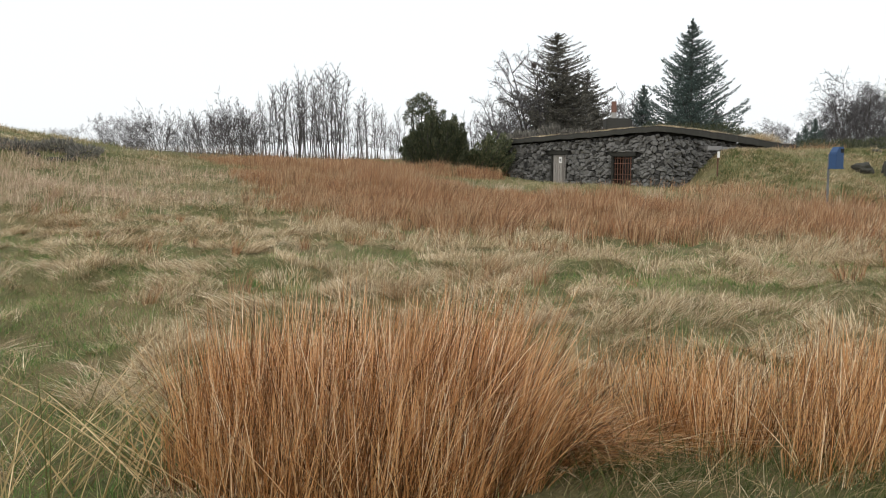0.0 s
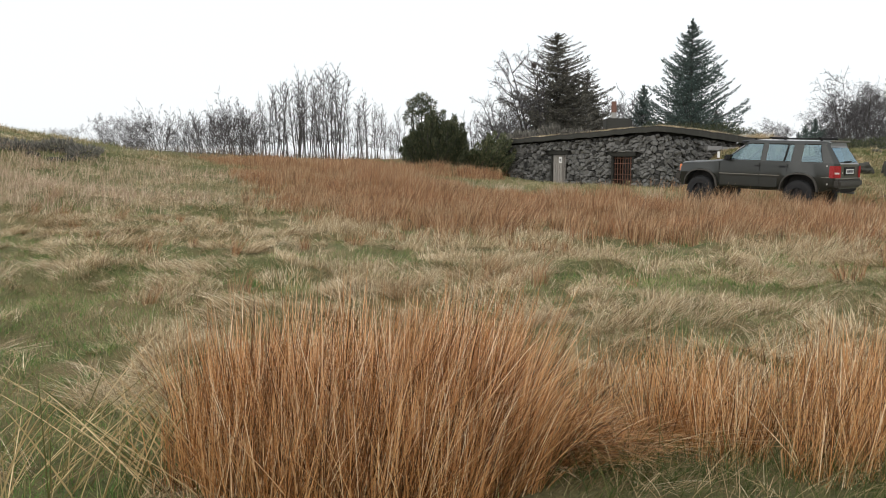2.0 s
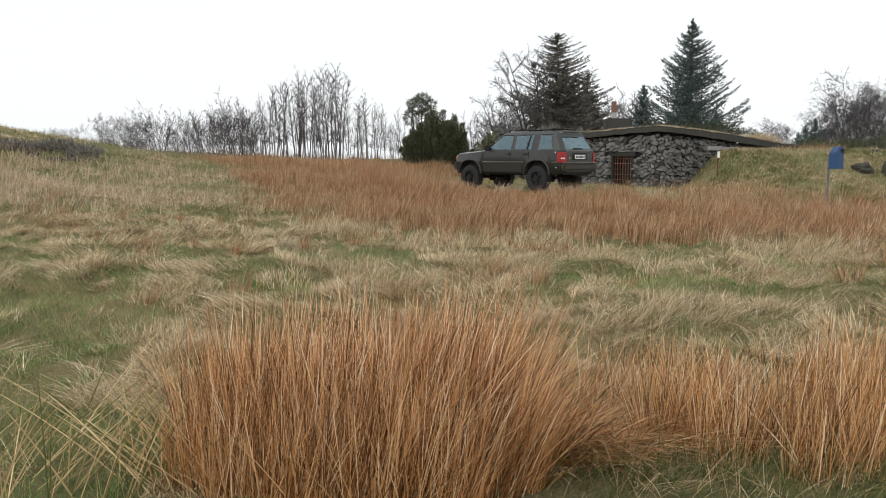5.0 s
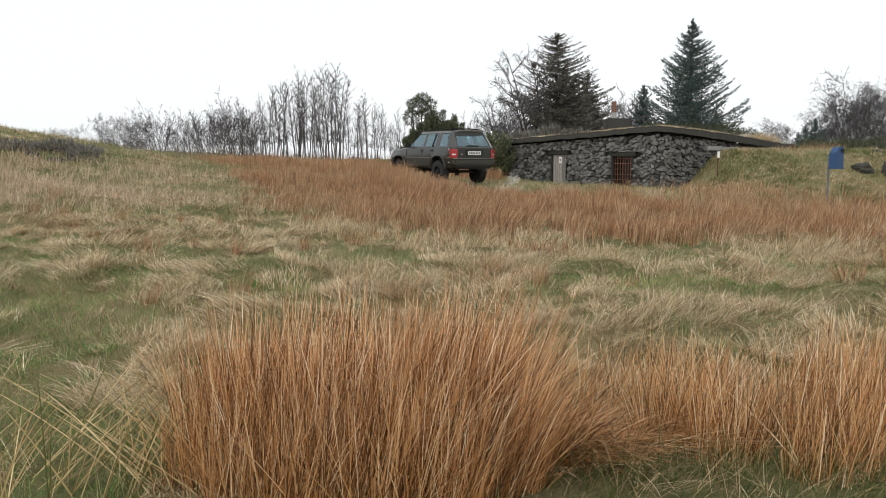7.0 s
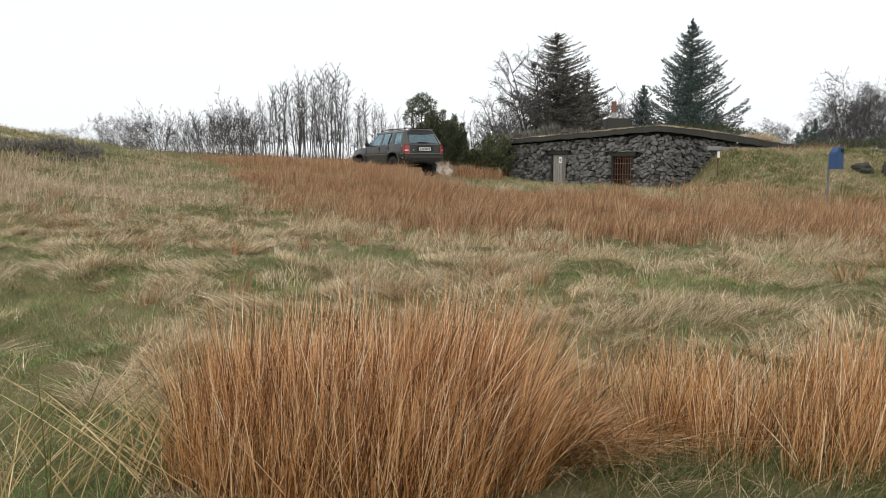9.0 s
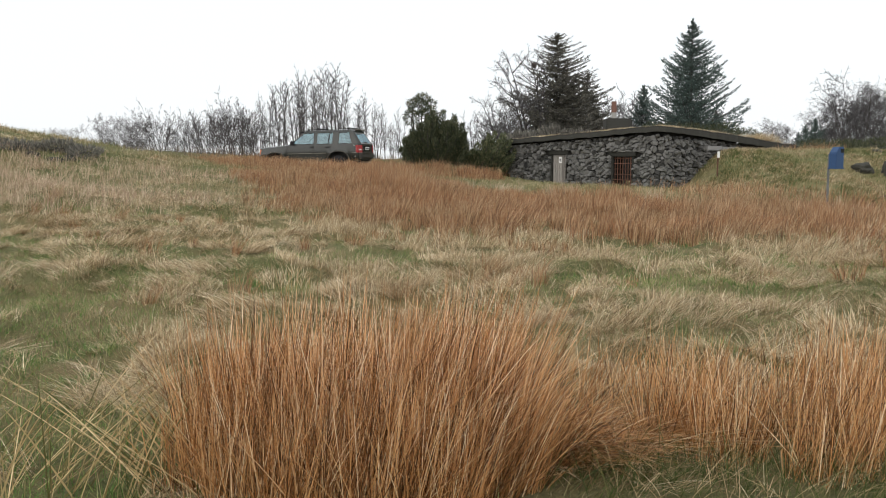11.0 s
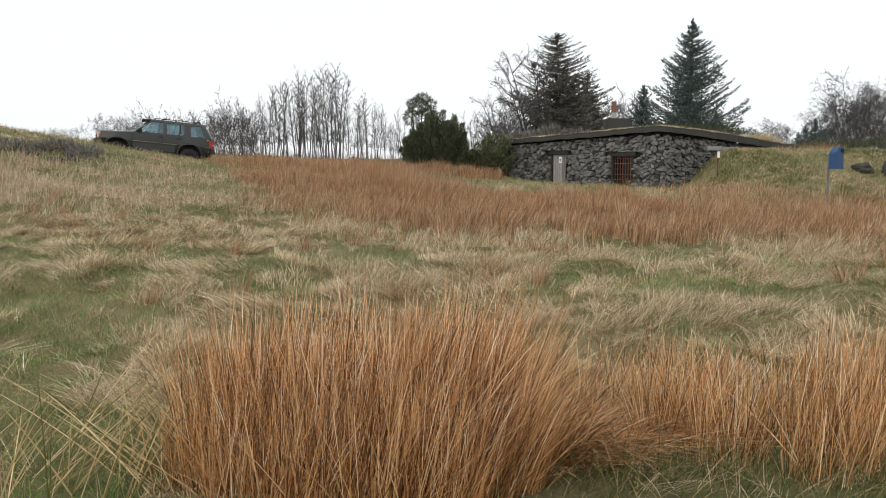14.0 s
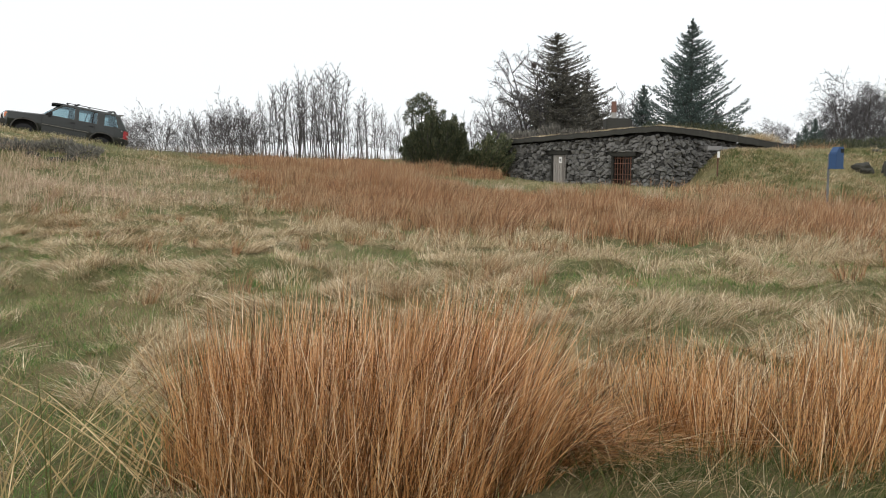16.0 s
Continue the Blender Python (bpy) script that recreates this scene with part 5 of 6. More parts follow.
    b4 = bush(34, [(0, 0, 0.5, 0.8, 0.5), (0.7, 0, 0.45, 0.6, 0.45)], MAT["juniper"], "olive-green bush against the wall end", 2600)
    stand(b4, 880, 46, turn=0)
    # scrub over the roof
    scrub = bush(35, [(-2.2, 0, 0.1, 1.1, 0.4), (-0.8, 0, 0.2, 0.9, 0.6), (0.8, 0, 0.2, 1.0, 0.4), (2.0, 0, 0.0, 0.9, 0.4)], MAT["heather"], "brown heathery scrub on the roof behind", 6000, "scrub_bush")
    stand(scrub, 1000, 47, z=2.45)
    s2 = bush(36, [(-2.4, 0, 0.6, 1.2, 0.7), (-0.6, 0, 0.6, 1.2, 0.7), (1.2, 0, 0.6, 1.2, 0.7), (2.6, 0, 0.5, 0.9, 0.5)], MAT["juniper"], "dark scrub under the spruce", 11000, "scrub_bush", (0.09, 0.2))
    stand(s2, 1235, 50, z=2.3)
    # leafless trees and scrub on the eastern side
    east = bare_tree(41, 5.2, 4, 1.5, MAT["twig"], "dense leafless tree with a rounded twiggy crown", 0.5, 12, 10, 0.34, name="bare_tree", splay=0.3, bushy=True)
    grow(east, TALL[east.name], 1510, 47, 128, 60)
    again(east, 1545, 49, east.scale.x * 0.95, 170)
    again(east, 1472, 52, east.scale.x * 0.8, 220)
    again(east, 1575, 46, east.scale.x * 0.95, 300)
    again(east, 1500, 50, east.scale.x * 0.9, 20)
    again(east, 1530, 51, east.scale.x * 1.0, 200)
    again(east, 1560, 52, east.scale.x * 1.0, 95)
    again(east, 1485, 50, east.scale.x * 0.75, 330)
    again(east, 1455, 50, east.scale.x * 0.62, 30)
    again(east, 1440, 52, east.scale.x * 0.5, 80)
    again(east, 1520, 54, east.scale.x * 1.05, 140)
    again(east, 1490, 48, east.scale.x * 0.85, 250)
    again(east, 1376, 52, east.scale.x * 0.46, 75)
    again(east, 1368, 50, east.scale.x * 0.46, 30)
    again(east, 1388, 51, east.scale.x * 0.40, 130)
    again(east, 1352, 51, east.scale.x * 0.36, 230)
    s3 = bush(37, [(-1.6, 0, 0.5, 0.9, 0.5), (0, 0, 0.5, 1.2, 0.5), (1.6, 0, 0.5, 1.2, 0.6)], MAT["juniper"], "dark scrub below the leafless trees", 9000, "scrub_bush", (0.08, 0.18))
    stand(s3, 1490, 45, z=1.55)
    # heather on the hill's dark side
    h = bush(38, [(-1.6, 0.3, 0.2, 0.7, 0.22), (-0.5, 0, 0.1, 0.8, 0.2), (0.5, 0.5, 0.15, 0.6, 0.2), (1.5, 0, 0.0, 0.5, 0.15)], MAT["heather"], "dark brown heather on the hillside", 4000, "heather_patch", (0.10, 0.2))
    stand(h, 66, 25.2, scale=0.95)


make_trees()


# ---------- the off-roader ----------
AXLE, TYRE = 1.345, 0.39


def car_sections():
    """Stations from tail to nose: x low, x high, then (half width, height) of sill, door, trim line, belt, glass top, roof edge, roof middle."""
    def st(xl, xh, belt_w, belt_z, gw, gz, ew, ez, cz, sill=0.52, tuck=1.0):
        return [xl, xh, (0.80 * tuck, sill), (0.86 * tuck, 0.66), (0.885 * tuck, 0.88), (belt_w, belt_z), (gw, gz), (ew, ez), (0.0, cz)]
    roof = [st(-2.27, -1.97, 0.69, 1.225, 0.60, 1.675, 0.54, 1.74, 1.77, 0.60, 0.80), st(-2.17, -1.90, 0.83, 1.235, 0.665, 1.69, 0.585, 1.76, 1.79, 0.58, 0.97), st(-2.06, -1.84, 0.845, 1.235, 0.67, 1.695, 0.59, 1.765, 1.795, 0.58, 0.99)]
    xs = [-1.92, -1.80, -1.68, -1.56, -1.44, -1.34, -1.24, -1.12, -1.0, -0.88, -0.60, -0.42, -0.32, 0.0]
    for x in xs:
        roof.append(st(x, max(x, -1.78) if x < -1.7 else x, 0.85, 1.235, 0.675, 1.705, 0.60, 1.78, 1.815))
    out = roof
    out.append(st(0.36, 0.12, 0.85, 1.24, 0.675, 1.695, 0.60, 1.765, 1.80))
    out.append(st(0.74, 0.72, 0.845, 1.215, 0.80, 1.25, 0.72, 1.27, 1.29))
    for x, bz, w in ((0.88, 1.19, 0.842), (1.0, 1.18, 0.84), (1.12, 1.17, 0.838), (1.24, 1.16, 0.835), (1.345, 1.15, 0.83), (1.45, 1.14, 0.825), (1.57, 1.135, 0.815), (1.69, 1.13, 0.805), (1.81, 1.12, 0.795), (1.95, 1.105, 0.775)):
        out.append([x, x, (0.80, 0.52), (0.85, 0.66), (0.875, 0.88), (w, bz), (w - 0.05, bz + 0.025), (w - 0.16, bz + 0.045), (0.0, bz + 0.065)])
    out.append([2.03, 2.0, (0.70, 0.56), (0.74, 0.66), (0.76, 0.88), (0.74, 1.07), (0.72, 1.09), (0.64, 1.11), (0.0, 1.13)])
    # wheel openings
    for s in out:
        for ax in (-AXLE, AXLE):
            d = abs(s[0] - ax)
            if d < 0.47:
                z = 0.45 + 0.49 * max(0.0, 1 - (d / 0.47) ** 3) ** 0.6
                for k in (2, 3, 4):
                    w, h = s[k]
                    if h < z + 0.02 * (k - 2):
                        s[k] = (w if k > 2 else 0.86, z + 0.02 * (k - 2))
    return out


def make_car():
    car = empty("off_road_car")
    tagged(car, "dull green-grey lifted off-road estate car with dark tyres", "car")
    secs = car_sections()
    bm = bmesh.new()
    grid = []
    for s in secs:
        row = []
        pts = [(s[0], y, z) if k < 4 else (s[1], y, z) for k, (y, z) in enumerate(s[2:])]
        pts[3] = (s[0], *s[5])
        under = (s[0], 0.0, s[2][1])
        ring = [under] + pts + [(x, -y, z) for x, y, z in pts[-2::-1]]
        grid.append([bm.verts.new(p) for p in ring])
    n = len(grid[0])
    glass_faces = []
    # row k joins ring points k and k+1: 0 floor, 1 sill, 2 door, 3 upper door, 4 glass, 5 rail, 6 roof
    for i in range(len(grid) - 1):
        for k in range(n):
            f = bm.faces.new((grid[i][k], grid[i + 1][k], grid[i + 1][(k + 1) % n], grid[i][(k + 1) % n]))
            side = k if k <= 6 else n - 1 - k
            if side == 4:
                x0 = (secs[i][0] + secs[i + 1][0]) / 2
                if -1.93 < x0 < -1.33 or -1.13 < x0 < -0.42 or -0.33 < x0 < 0.75:
                    glass_faces.append((f, "side", 0 if x0 < -1.3 else (1 if x0 < -0.4 else 2), k))
            if side in (5, 6) and abs(secs[i][0] - 0.36) < 0.01:
                if side == 6:
                    glass_faces.append((f, "wind", 3, 0))
    # tail and nose
    g0, g1 = grid[0], grid[-1]

    def cap(g, flip):
        # strips from side to side
        faces = []
        for k in range(1, 6):
            a, b, c, d = g[k], g[k + 1], g[n - k - 1], g[n - k]
            faces.append((k, bm.faces.new((a, b, c, d) if flip else (d, c, b, a))))
        bm.faces.new((g[0], g[1], g[n - 1]) if flip else (g[n - 1], g[1], g[0]))
        bm.faces.new((g[6], g[7], g[n - 6]) if flip else (g[n - 6], g[7], g[6]))
        return faces
    tail = cap(g0, True)
    cap(g1, False)
    for k, f in tail:
        if k == 4:
            glass_faces.append((f, "tail", 4, 0))
    bmesh.ops.recalc_face_normals(bm, faces=bm.faces)
    groups = {}
    for f, kind, idx, k in glass_faces:
        key = (kind, idx, "l" if kind == "side" and k <= 6 else ("r" if kind == "side" else ""))
        groups.setdefault(key, []).append(f)
    panes = {}
    for key, fs in groups.items():
        inset = {"side": 0.026, "wind": 0.04, "tail": 0.05}[key[0]]
        bmesh.ops.inset_region(bm, faces=fs, thickness=inset, depth=-0.012, use_even_offset=True)
        panes[key] = [([v.co.copy() for v in f.verts], f.normal.copy()) for f in fs]
        bmesh.ops.delete(bm, geom=fs, context="FACES_ONLY")
    # bonnet is a panel of its own, its paint lightened for the sky's sheen
    hood = [f for f in bm.faces if f.calc_center_median().x > 0.76 and f.normal.z > 0.75 and f.calc_center_median().z > 1.05]
    hood_data = [[v.co.copy() + f.normal * 0.006 for v in f.verts] for f in hood]
    bmesh.ops.dissolve_degenerate(bm, dist=0.0005, edges=bm.edges)
    sharp_body = part("body", bm, MAT["paint"], car, "dull green-grey body shell", True)
    sharp_body.data.set_sharp_from_angle(angle=radians(14))

    def sheet(name, polys, mat, parent, label="", smooth=False):
        b2 = bmesh.new()
        for p in polys:
            try:
                b2.faces.new([b2.verts.new(q) for q in p])
            except ValueError:
                pass
        bmesh.ops.remove_doubles(b2, verts=b2.verts, dist=0.0008)
        return part(name, b2, mat, parent, label, smooth)
    sheet("bonnet", hood_data, MAT["hood_sheen"], sharp_body, "bonnet panel with the sky's sheen in its colour", True)
    names = {("side", 0): "quarter_window", ("side", 1): "rear_door_window", ("side", 2): "front_door_window", ("wind", 3): "windscreen", ("tail", 4): "rear_window"}
    for (kind, idx, sd), fs in panes.items():
        pane = sheet(names[(kind, idx)], [[q + nn * 0.006 for q in p] for p, nn in fs], MAT["glass"], sharp_body, "greyish tinted glass")
        pane.visible_shadow = False
    for sd in (1, -1):
        # window dividers and seams
        part("window_divider", box((0.035, 0.03, 0.47), (-0.95, sd * 0.765, 1.47), 0.006, Matrix.Rotation(sd * 0.37, 4, "X") @ Matrix.Rotation(-0.10, 4, "Y")), MAT["rubber"], sharp_body)
        for x in (0.82, -0.30, -1.02):
            z0 = 0.58 if x > -1 else 0.98
            part("door_seam", box((0.014, 0.012, 1.18 - z0), (x, sd * 0.872, (1.18 + z0) / 2), 0), MAT["chassis"], sharp_body)
        for x in (-0.24, -0.90):
            part("door_handle", box((0.17, 0.03, 0.045), (x, sd * 0.872, 1.115), 0.012), MAT["rubber"], sharp_body, "black door handle")
        for x0, x1 in ((-2.12, -1.90), (-0.84, -0.32), (-0.28, 0.80)):
            part("trim_strip", box((x1 - x0, 0.022, 0.022), ((x0 + x1) / 2, sd * (0.888 if x0 > -2 else 0.874), 0.88), 0.006), MAT["trim"], sharp_body, "worn pale trim strip")
        part("lower_cladding", box((1.58, 0.03, 0.26), (0.0, sd * 0.863, 0.70), 0.012), MAT["paint"], sharp_body)
        # flares round the wheel openings
        for ax in (AXLE, -AXLE):
            b2 = bmesh.new()
            rings = []
            for k in range(15):
                a = math.pi * (0.02 + 0.96 * k / 14)
                c, s = math.copysign(abs(math.cos(a)) ** 0.8, math.cos(a)), math.sin(a) ** 0.8
                r0x, r0z, r1x, r1z = 0.455, 0.475, 0.492, 0.515
                yy = 0.885
                rings.append([b2.verts.new((ax + r0x * c, sd * (yy - 0.03), 0.46 + r0z * s)), b2.verts.new((ax + r0x * c, sd * (yy + 0.035), 0.46 + r0z * s)),
                              b2.verts.new((ax + r1x * c, sd * (yy + 0.025), 0.46 + r1z * s)), b2.verts.new((ax + r1x * c, sd * (yy - 0.03), 0.46 + r1z * s))])
            for p, q in zip(rings[:-1], rings[1:]):
                for i in range(4):
                    b2.faces.new((p[i], q[i], q[(i + 1) % 4], p[(i + 1) % 4]))
            b2.faces.new(rings[0])
            b2.faces.new(rings[-1][::-1])
            bmesh.ops.recalc_face_normals(b2, faces=b2.faces)
            part("arch_flare", b2, MAT["cladding"], sharp_body, "brown-grey wheel arch flare")
        for ax in (AXLE, -AXLE):
            part("wheel_liner", box((0.92, 0.03, 0.52), (ax, sd * 0.60, 0.72), 0.01), MAT["chassis"], sharp_body)
        # mirrors
        mirror = part("wing_mirror", box((0.11, 0.19, 0.16), (0.56, sd * 0.965, 1.30), 0.03), MAT["rubber"], sharp_body, "black wing mirror")
        part("mirror_arm", box((0.06, 0.10, 0.05), (0.58, sd * 0.86, 1.26), 0.01), MAT["rubber"], mirror)
        sail = bmesh.new()
        sail.faces.new([sail.verts.new(q) for q in ((0.74, sd * 0.842, 1.235), (0.52, sd * 0.852, 1.245), (0.53, sd * 0.79, 1.40))])
        bmesh.ops.solidify(sail, geom=list(sail.faces), thickness=0.012)
        part("mirror_sail", sail, MAT["rubber"], mirror)
        # lamps
        lamp_bm = box((0.05, 0.23, 0.30), (-2.232, sd * 0.785, 1.02), 0.012, Matrix.Rotation(sd * radians(-35), 4, "Z"))
        box((0.13, 0.03, 0.30), (-2.15, sd * 0.868, 1.02), 0.010, None, lamp_bm)
        lamp = part("tail_lamp", lamp_bm, MAT["tail_red"], sharp_body, "red tail lamp")
        part("reversing_lens", box((0.02, 0.15, 0.055), (-2.244, sd * 0.80, 0.99), 0.006, Matrix.Rotation(sd * radians(-35), 4, "Z")), MAT["lens_white"], lamp, "clear lens")
        part("side_marker", box((0.03, 0.02, 0.035), (-2.02, sd * 0.868, 1.165), 0.006), MAT["lens_white"], sharp_body, "small pale marker")
        head = part("headlamp", box((0.06, 0.30, 0.19), (2.02, sd * 0.52, 0.99), 0.015), MAT["lens_white"], sharp_body, "clear headlamp")
        part("indicator", box((0.16, 0.15, 0.21), (1.96, sd * 0.715, 0.98), 0.02), MAT["amber"], head, "amber corner lamp")
        # roof rails
        rail = part("roof_rail", rod(0.012, 0.012, (-1.75, sd * 0.55, 1.84), (0.0, sd * 0.55, 1.835), 8), MAT["rubber"], sharp_body, "black roof rail")
        for x in (-1.73, -0.8, -0.02):
            part("rail_foot", box((0.08, 0.03, 0.05), (x, sd * 0.55, 1.815), 0.008), MAT["rubber"], rail)
    for x in (-1.68, -0.42):
        part("cross_rail", box((0.09, 1.14, 0.035), (x, 0, 1.858), 0.012), MAT["rubber"], sharp_body)
    # grille
    grill = part("radiator_grille", box((0.05, 0.68, 0.20), (2.01, 0, 0.96), 0.012), MAT["paint"], sharp_body)
    for k in range(7):
        part("grille_slot", box((0.02, 0.055, 0.15), (2.035, -0.27 + 0.09 * k, 0.96), 0.006), MAT["chassis"], grill)
    # bumpers
    b2 = box((0.22, 1.60, 0.22), (2.06, 0, 0.74), 0.05)
    part("front_bumper", b2, MAT["cladding"], sharp_body, "brown-grey front bumper")
    part("bumper_lip", box((0.10, 1.50, 0.10), (2.02, 0, 0.60), 0.03), MAT["chassis"], sharp_body)
    rb = part("rear_bumper", box((0.20, 1.66, 0.22), (-2.25, 0, 0.74), 0.05), MAT["cladding"], sharp_body, "brown-grey rear bumper")
    part("bumper_top", box((0.16, 1.62, 0.02), (-2.26, 0, 0.858), 0.006), MAT["trim"], rb)
    part("lower_reflector", box((0.02, 0.04, 0.04), (-2.06, 0.885, 0.72), 0.006), MAT["lens_white"], rb)
    part("valance", box((0.12, 1.45, 0.14), (-2.18, 0, 0.58), 0.03), MAT["chassis"], sharp_body)
    # number plate as plain bars
    well = part("plate_recess", box((0.03, 0.74, 0.21), (-2.268, 0, 1.04), 0.01), MAT["chassis"], sharp_body, "dark plate recess")
    plate = part("number_plate", box((0.015, 0.52, 0.12), (-2.288, 0.0, 1.035), 0.004), MAT["plate"], well, "white number plate with dark bars")
    for k in range(7):
        part("plate_bar", box((0.004, 0.045, 0.065), (-2.2975, 0.20 - 0.066 * k, 1.035), 0), MAT["ink"], plate)
    part("tailgate_lock", box((0.015, 0.035, 0.035), (-2.275, 0.50, 1.0), 0.006), MAT["lens_white"], sharp_body)
    part("wiper", box((0.02, 0.50, 0.02), (-2.24, 0.05, 1.285), 0.004), MAT["rubber"], sharp_body)
    part("tailgate_seam", box((0.008, 1.30, 0.014), (-2.272, 0, 1.212), 0), MAT["trim"], sharp_body)
    visor = bmesh.new()
    rows = []
    for k in range(9):
        y = -0.60 + 0.15 * k
        e = (y / 0.60) ** 2
        rows.append([visor.verts.new(q) for q in ((0.06, y, 1.815 - 0.045 * e), (0.42 - 0.07 * e, y, 1.79 - 0.05 * e), (0.42 - 0.07 * e, y, 1.745 - 0.05 * e), (0.10, y, 1.775 - 0.045 * e))])
    for r0, r1 in zip(rows[:-1], rows[1:]):
        for i in range(4):
            visor.faces.new((r0[i], r1[i], r1[(i + 1) % 4], r0[(i + 1) % 4]))
    visor.faces.new(rows[0])
    visor.faces.new(rows[-1][::-1])
    bmesh.ops.recalc_face_normals(visor, faces=visor.faces)
    part("windscreen_visor", visor, MAT["rubber"], sharp_body, "dark visor above the windscreen")
    part("rear_spoiler", box((0.16, 1.06, 0.035), (-2.0, 0, 1.785), 0.012, Matrix.Rotation(0.10, 4, "Y")), MAT["trim"], sharp_body, "pale edge above the rear window")
    # inside
    part("floor_pan", box((3.9, 1.30, 0.12), (-0.05, 0, 0.60), 0.02), MAT["chassis"], car)
    part("dashboard", box((0.35, 1.45, 0.22), (0.62, 0, 1.08), 0.04), MAT["chassis"], car)
    for y in (0.36, -0.36):
        seat = part("front_seat", box((0.50, 0.50, 0.20), (-0.02, y, 0.86), 0.06), MAT["seat"], car)
        part("seat_back", box((0.16, 0.48, 0.60), (-0.32, y, 1.15), 0.06, Matrix.Rotation(-0.2, 4, "Y")), MAT["seat"], seat)
        part("head_rest", box((0.10, 0.26, 0.18), (-0.40, y, 1.52), 0.04), MAT["seat"], seat)
    bench = part("rear_bench", box((0.50, 1.30, 0.20), (-0.85, 0, 0.88), 0.06), MAT["seat"], car)
    part("bench_back", box((0.16, 1.30, 0.55), (-1.15, 0, 1.12), 0.06, Matrix.Rotation(-0.2, 4, "Y")), MAT["seat"], bench)
    wheel_ring = bmesh.new()
    for k in range(16):
        a0, a1 = 2 * math.pi * k / 16, 2 * math.pi * (k + 1) / 16
        rod(0.014, 0.014, (0.42, 0.36 + 0.18 * math.cos(a0), 1.18 + 0.18 * math.sin(a0)), (0.42, 0.36 + 0.18 * math.cos(a1), 1.18 + 0.18 * math.sin(a1)), 6, wheel_ring)
    part("steering_wheel", wheel_ring, MAT["rubber"], car)
    # running gear
    for x in (AXLE, -AXLE):
        ax = part("axle", rod(0.05, 0.05, (x, -0.66, 0.40), (x, 0.66, 0.40), 10), MAT["chassis"], car)
        part("differential", box((0.28, 0.26, 0.26), (x, 0.1 if x < 0 else -0.2, 0.40), 0.08), MAT["chassis"], ax)
    part("exhaust", rod(0.035, 0.035, (-1.2, -0.50, 0.52), (-2.25, -0.56, 0.47), 10), MAT["steel"], car)
    part("chassis_rail", box((3.6, 0.10, 0.12), (0, 0.42, 0.53), 0.02), MAT["chassis"], car)
    part("chassis_rail", box((3.6, 0.10, 0.12), (0, -0.42, 0.53), 0.02), MAT["chassis"], car)
    # wheels
    tyre = bmesh.new()
    prof = [(-0.13, 0.20), (-0.135, 0.30), (-0.12, 0.365), (-0.08, 0.388), (0.08, 0.388), (0.12, 0.365), (0.135, 0.30), (0.13, 0.20)]
    turns = 36
    rings = [[tyre.verts.new((r * math.cos(2 * math.pi * k / turns), y, r * math.sin(2 * math.pi * k / turns))) for y, r in prof] for k in range(turns)]
    for k in range(turns):
        a, b = rings[k], rings[(k + 1) % turns]
        for i in range(len(prof)):
            j = (i + 1) % len(prof)
            tyre.faces.new((a[i], b[i], b[j], a[j]))
    for k in range(30):
        for sd in (-1, 1):
            a = 2 * math.pi * (k + 0.25 * sd) / 30
            box((0.045, 0.11, 0.012), (0.386 * math.cos(a), sd * 0.068, 0.388 * math.sin(a)), 0, Matrix.Rotation(math.pi / 2 - a, 4, "Y"), tyre)
    bmesh.ops.recalc_face_normals(tyre, faces=tyre.faces)
    rim = bmesh.new()
    rod(0.215, 0.215, (0, -0.11, 0), (0, 0.035, 0), 24, rim)
    for k in range(5):
        a = 2 * math.pi * k / 5
        box((0.065, 0.03, 0.17), (0.115 * math.sin(a), 0.075, 0.115 * math.cos(a)), 0.008, Matrix.Rotation(a, 4, "Y"), rim)
    rod(0.06, 0.05, (0, 0.09, 0), (0, 0.135, 0), 14, rim)
    tyre_me, rim_me = bpy.data.meshes.new("tyre"), bpy.data.meshes.new("rim")
    tyre.to_mesh(tyre_me)
    rim.to_mesh(rim_me)
    tyre.free(), rim.free()
    tyre_me.materials.append(MAT["rubber"])
    rim_me.materials.append(MAT["rim"])
    wheels = []
    for x in (AXLE, -AXLE):
        for sd in (1, -1):
            w = empty("wheel", pose(x, sd * 0.78, TYRE, 0, 0, 0 if sd > 0 else 180))
            w.parent = car
            tagged(w, "chunky dark off-road wheel")
            part_mesh("tyre", tyre_me, w, "black knobbly tyre")
            part_mesh("rim", rim_me, w, "dark spoked rim")
            wheels.append((w, x, sd))
    return car, wheels


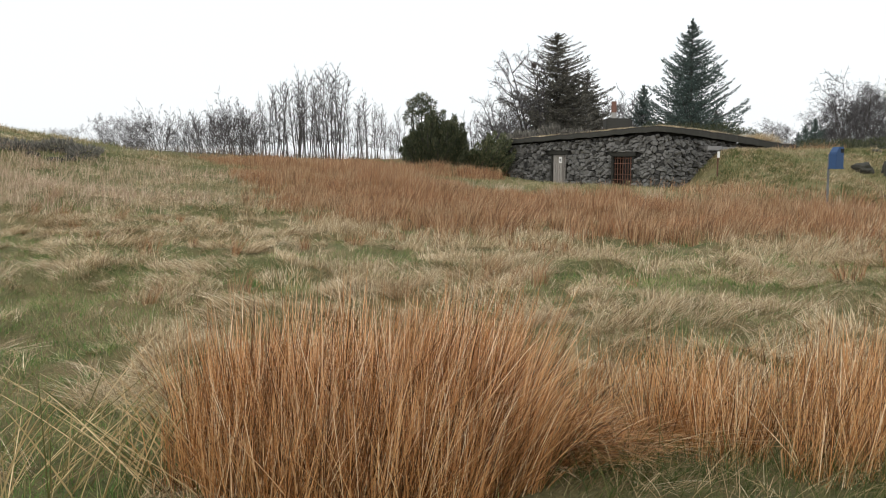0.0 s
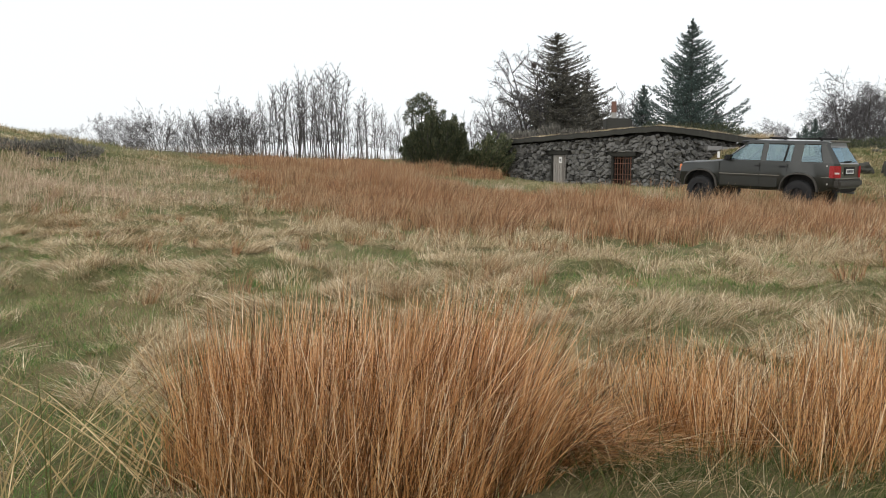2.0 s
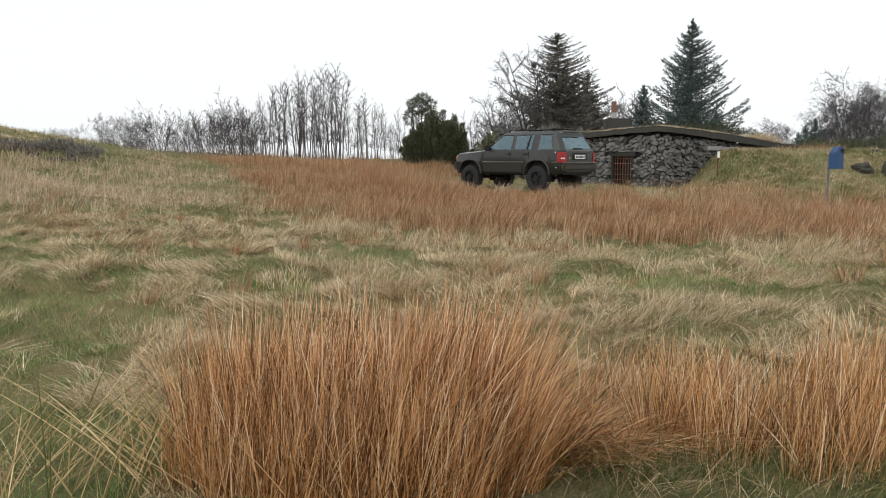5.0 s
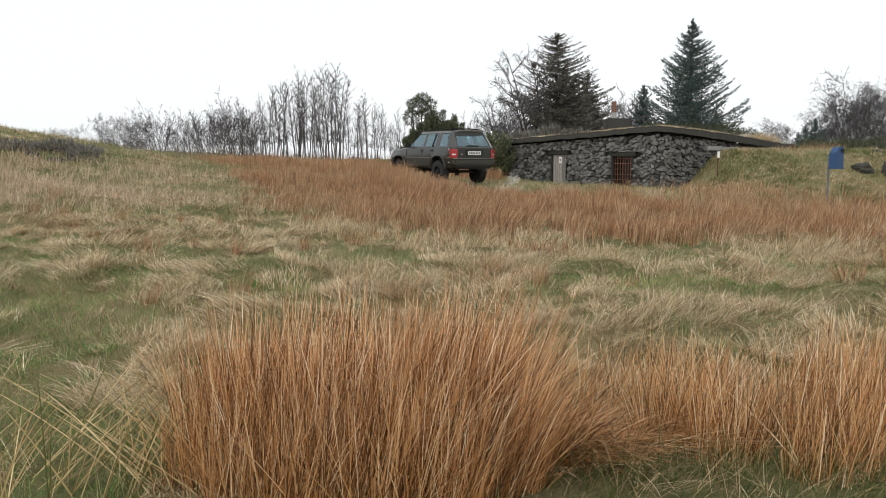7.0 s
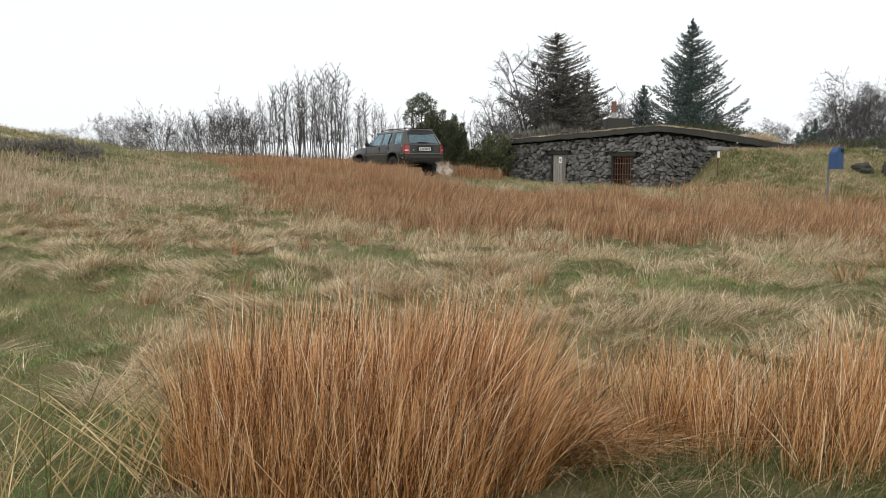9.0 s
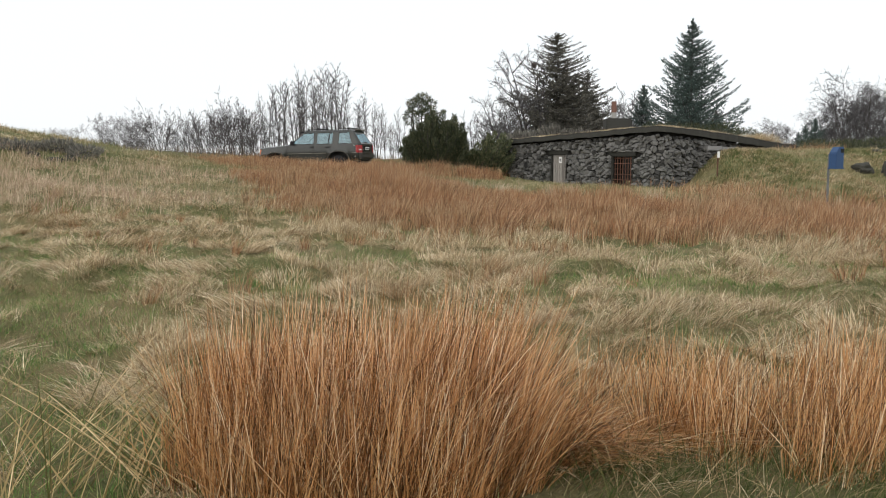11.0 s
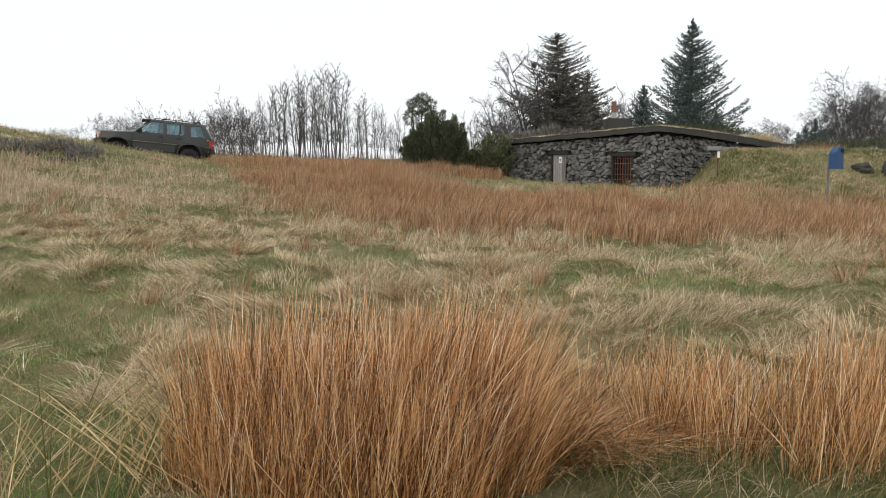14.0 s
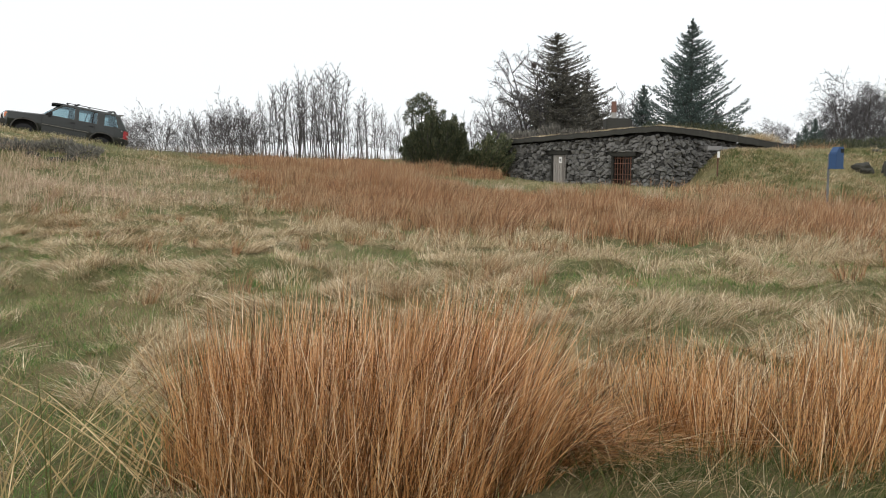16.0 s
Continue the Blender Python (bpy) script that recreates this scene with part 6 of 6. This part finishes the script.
def make_vapour():
    """Wisps from the exhaust: each a loose cloud of tiny thin flecks of vapour."""
    puffs = []
    for k in range(5):
        rr = np.random.RandomState(70 + k)
        n = 150
        c = rr.normal(0, 1, (n, 3)) * np.array([0.10, 0.08, 0.12])
        size = rr.uniform(0.03, 0.09, n)
        V = c[:, None, :] + rr.normal(0, 1, (n, 3, 3)) * size[:, None, None]
        me = tri_mesh("puff", V.reshape(-1, 3), np.arange(3 * n).reshape(-1, 3), MAT["smoke"])
        ob = new("exhaust_puff", me)
        tagged(ob, "thin white exhaust vapour drifting behind the car", "vapour", "exhaust puffs")
        puffs.append(ob)
    return puffs


CAR, WHEELS = make_car()
PUFFS = make_vapour()


# ---------- what moves ----------
def car_pose(r):
    return pose(r[1], r[2], r[3], 0, -r[4], r[5])


def motions():
    walk(CAR, [(r[0], car_pose(r)) for r in DRIVE])
    # the wheels roll by the way gone
    ts = np.array([r[0] for r in DRIVE])
    way = np.concatenate([[0], np.cumsum([math.dist(a[1:4], b[1:4]) for a, b in zip(DRIVE[:-1], DRIVE[1:])])])
    times = [k * 0.2 for k in range(81)]
    for w, x, sd in WHEELS:
        rows = []
        for t in times:
            ang = math.degrees(float(np.interp(t, ts, way)) / TYRE)
            rows.append((t, pose(x, sd * 0.78, TYRE, 0, ang, 0) @ pose(0, 0, 0, 0, 0, 0 if sd > 0 else 180)))
        walk(w, rows)
    # exhaust puffs leave the pipe one after another, drift, spread along the ground and sink into the grass
    for k, ob in enumerate(PUFFS):
        t0 = (6.5, 7.9, 8.3, 8.65, 8.95)[k]
        i = float(np.interp(t0, ts, range(len(ts))))
        a, f = DRIVE[int(i)], i - int(i)
        b = DRIVE[min(int(i) + 1, len(DRIVE) - 1)]
        x, y, z, yaw = (a[j] + (b[j] - a[j]) * f for j in (1, 2, 3, 5))
        c, s = math.cos(radians(yaw)), math.sin(radians(yaw))
        px, py = x - 2.35 * c + 0.56 * s, y - 2.35 * s - 0.56 * c
        walk(ob, [(0.0, pose(px, py, z - 0.6, 0, 0, 0)), (t0 - 0.3, pose(px, py, z - 0.55, 0, 0, 0)), (t0, pose(px, py, z + 0.35, 0, 0, 20)),
                  (t0 + 0.25, pose(px + 0.06, py, z + 0.30, 0, 0, 30)), (t0 + 0.5, pose(px + 0.14, py, z + 0.18, 0, 0, 60)),
                  (t0 + 0.9, pose(px + 0.25, py - 0.5, z - 0.6, 0, 0, 110)), (16.0, pose(px + 0.25, py - 0.5, z - 0.6, 0, 0, 110))])


motions()
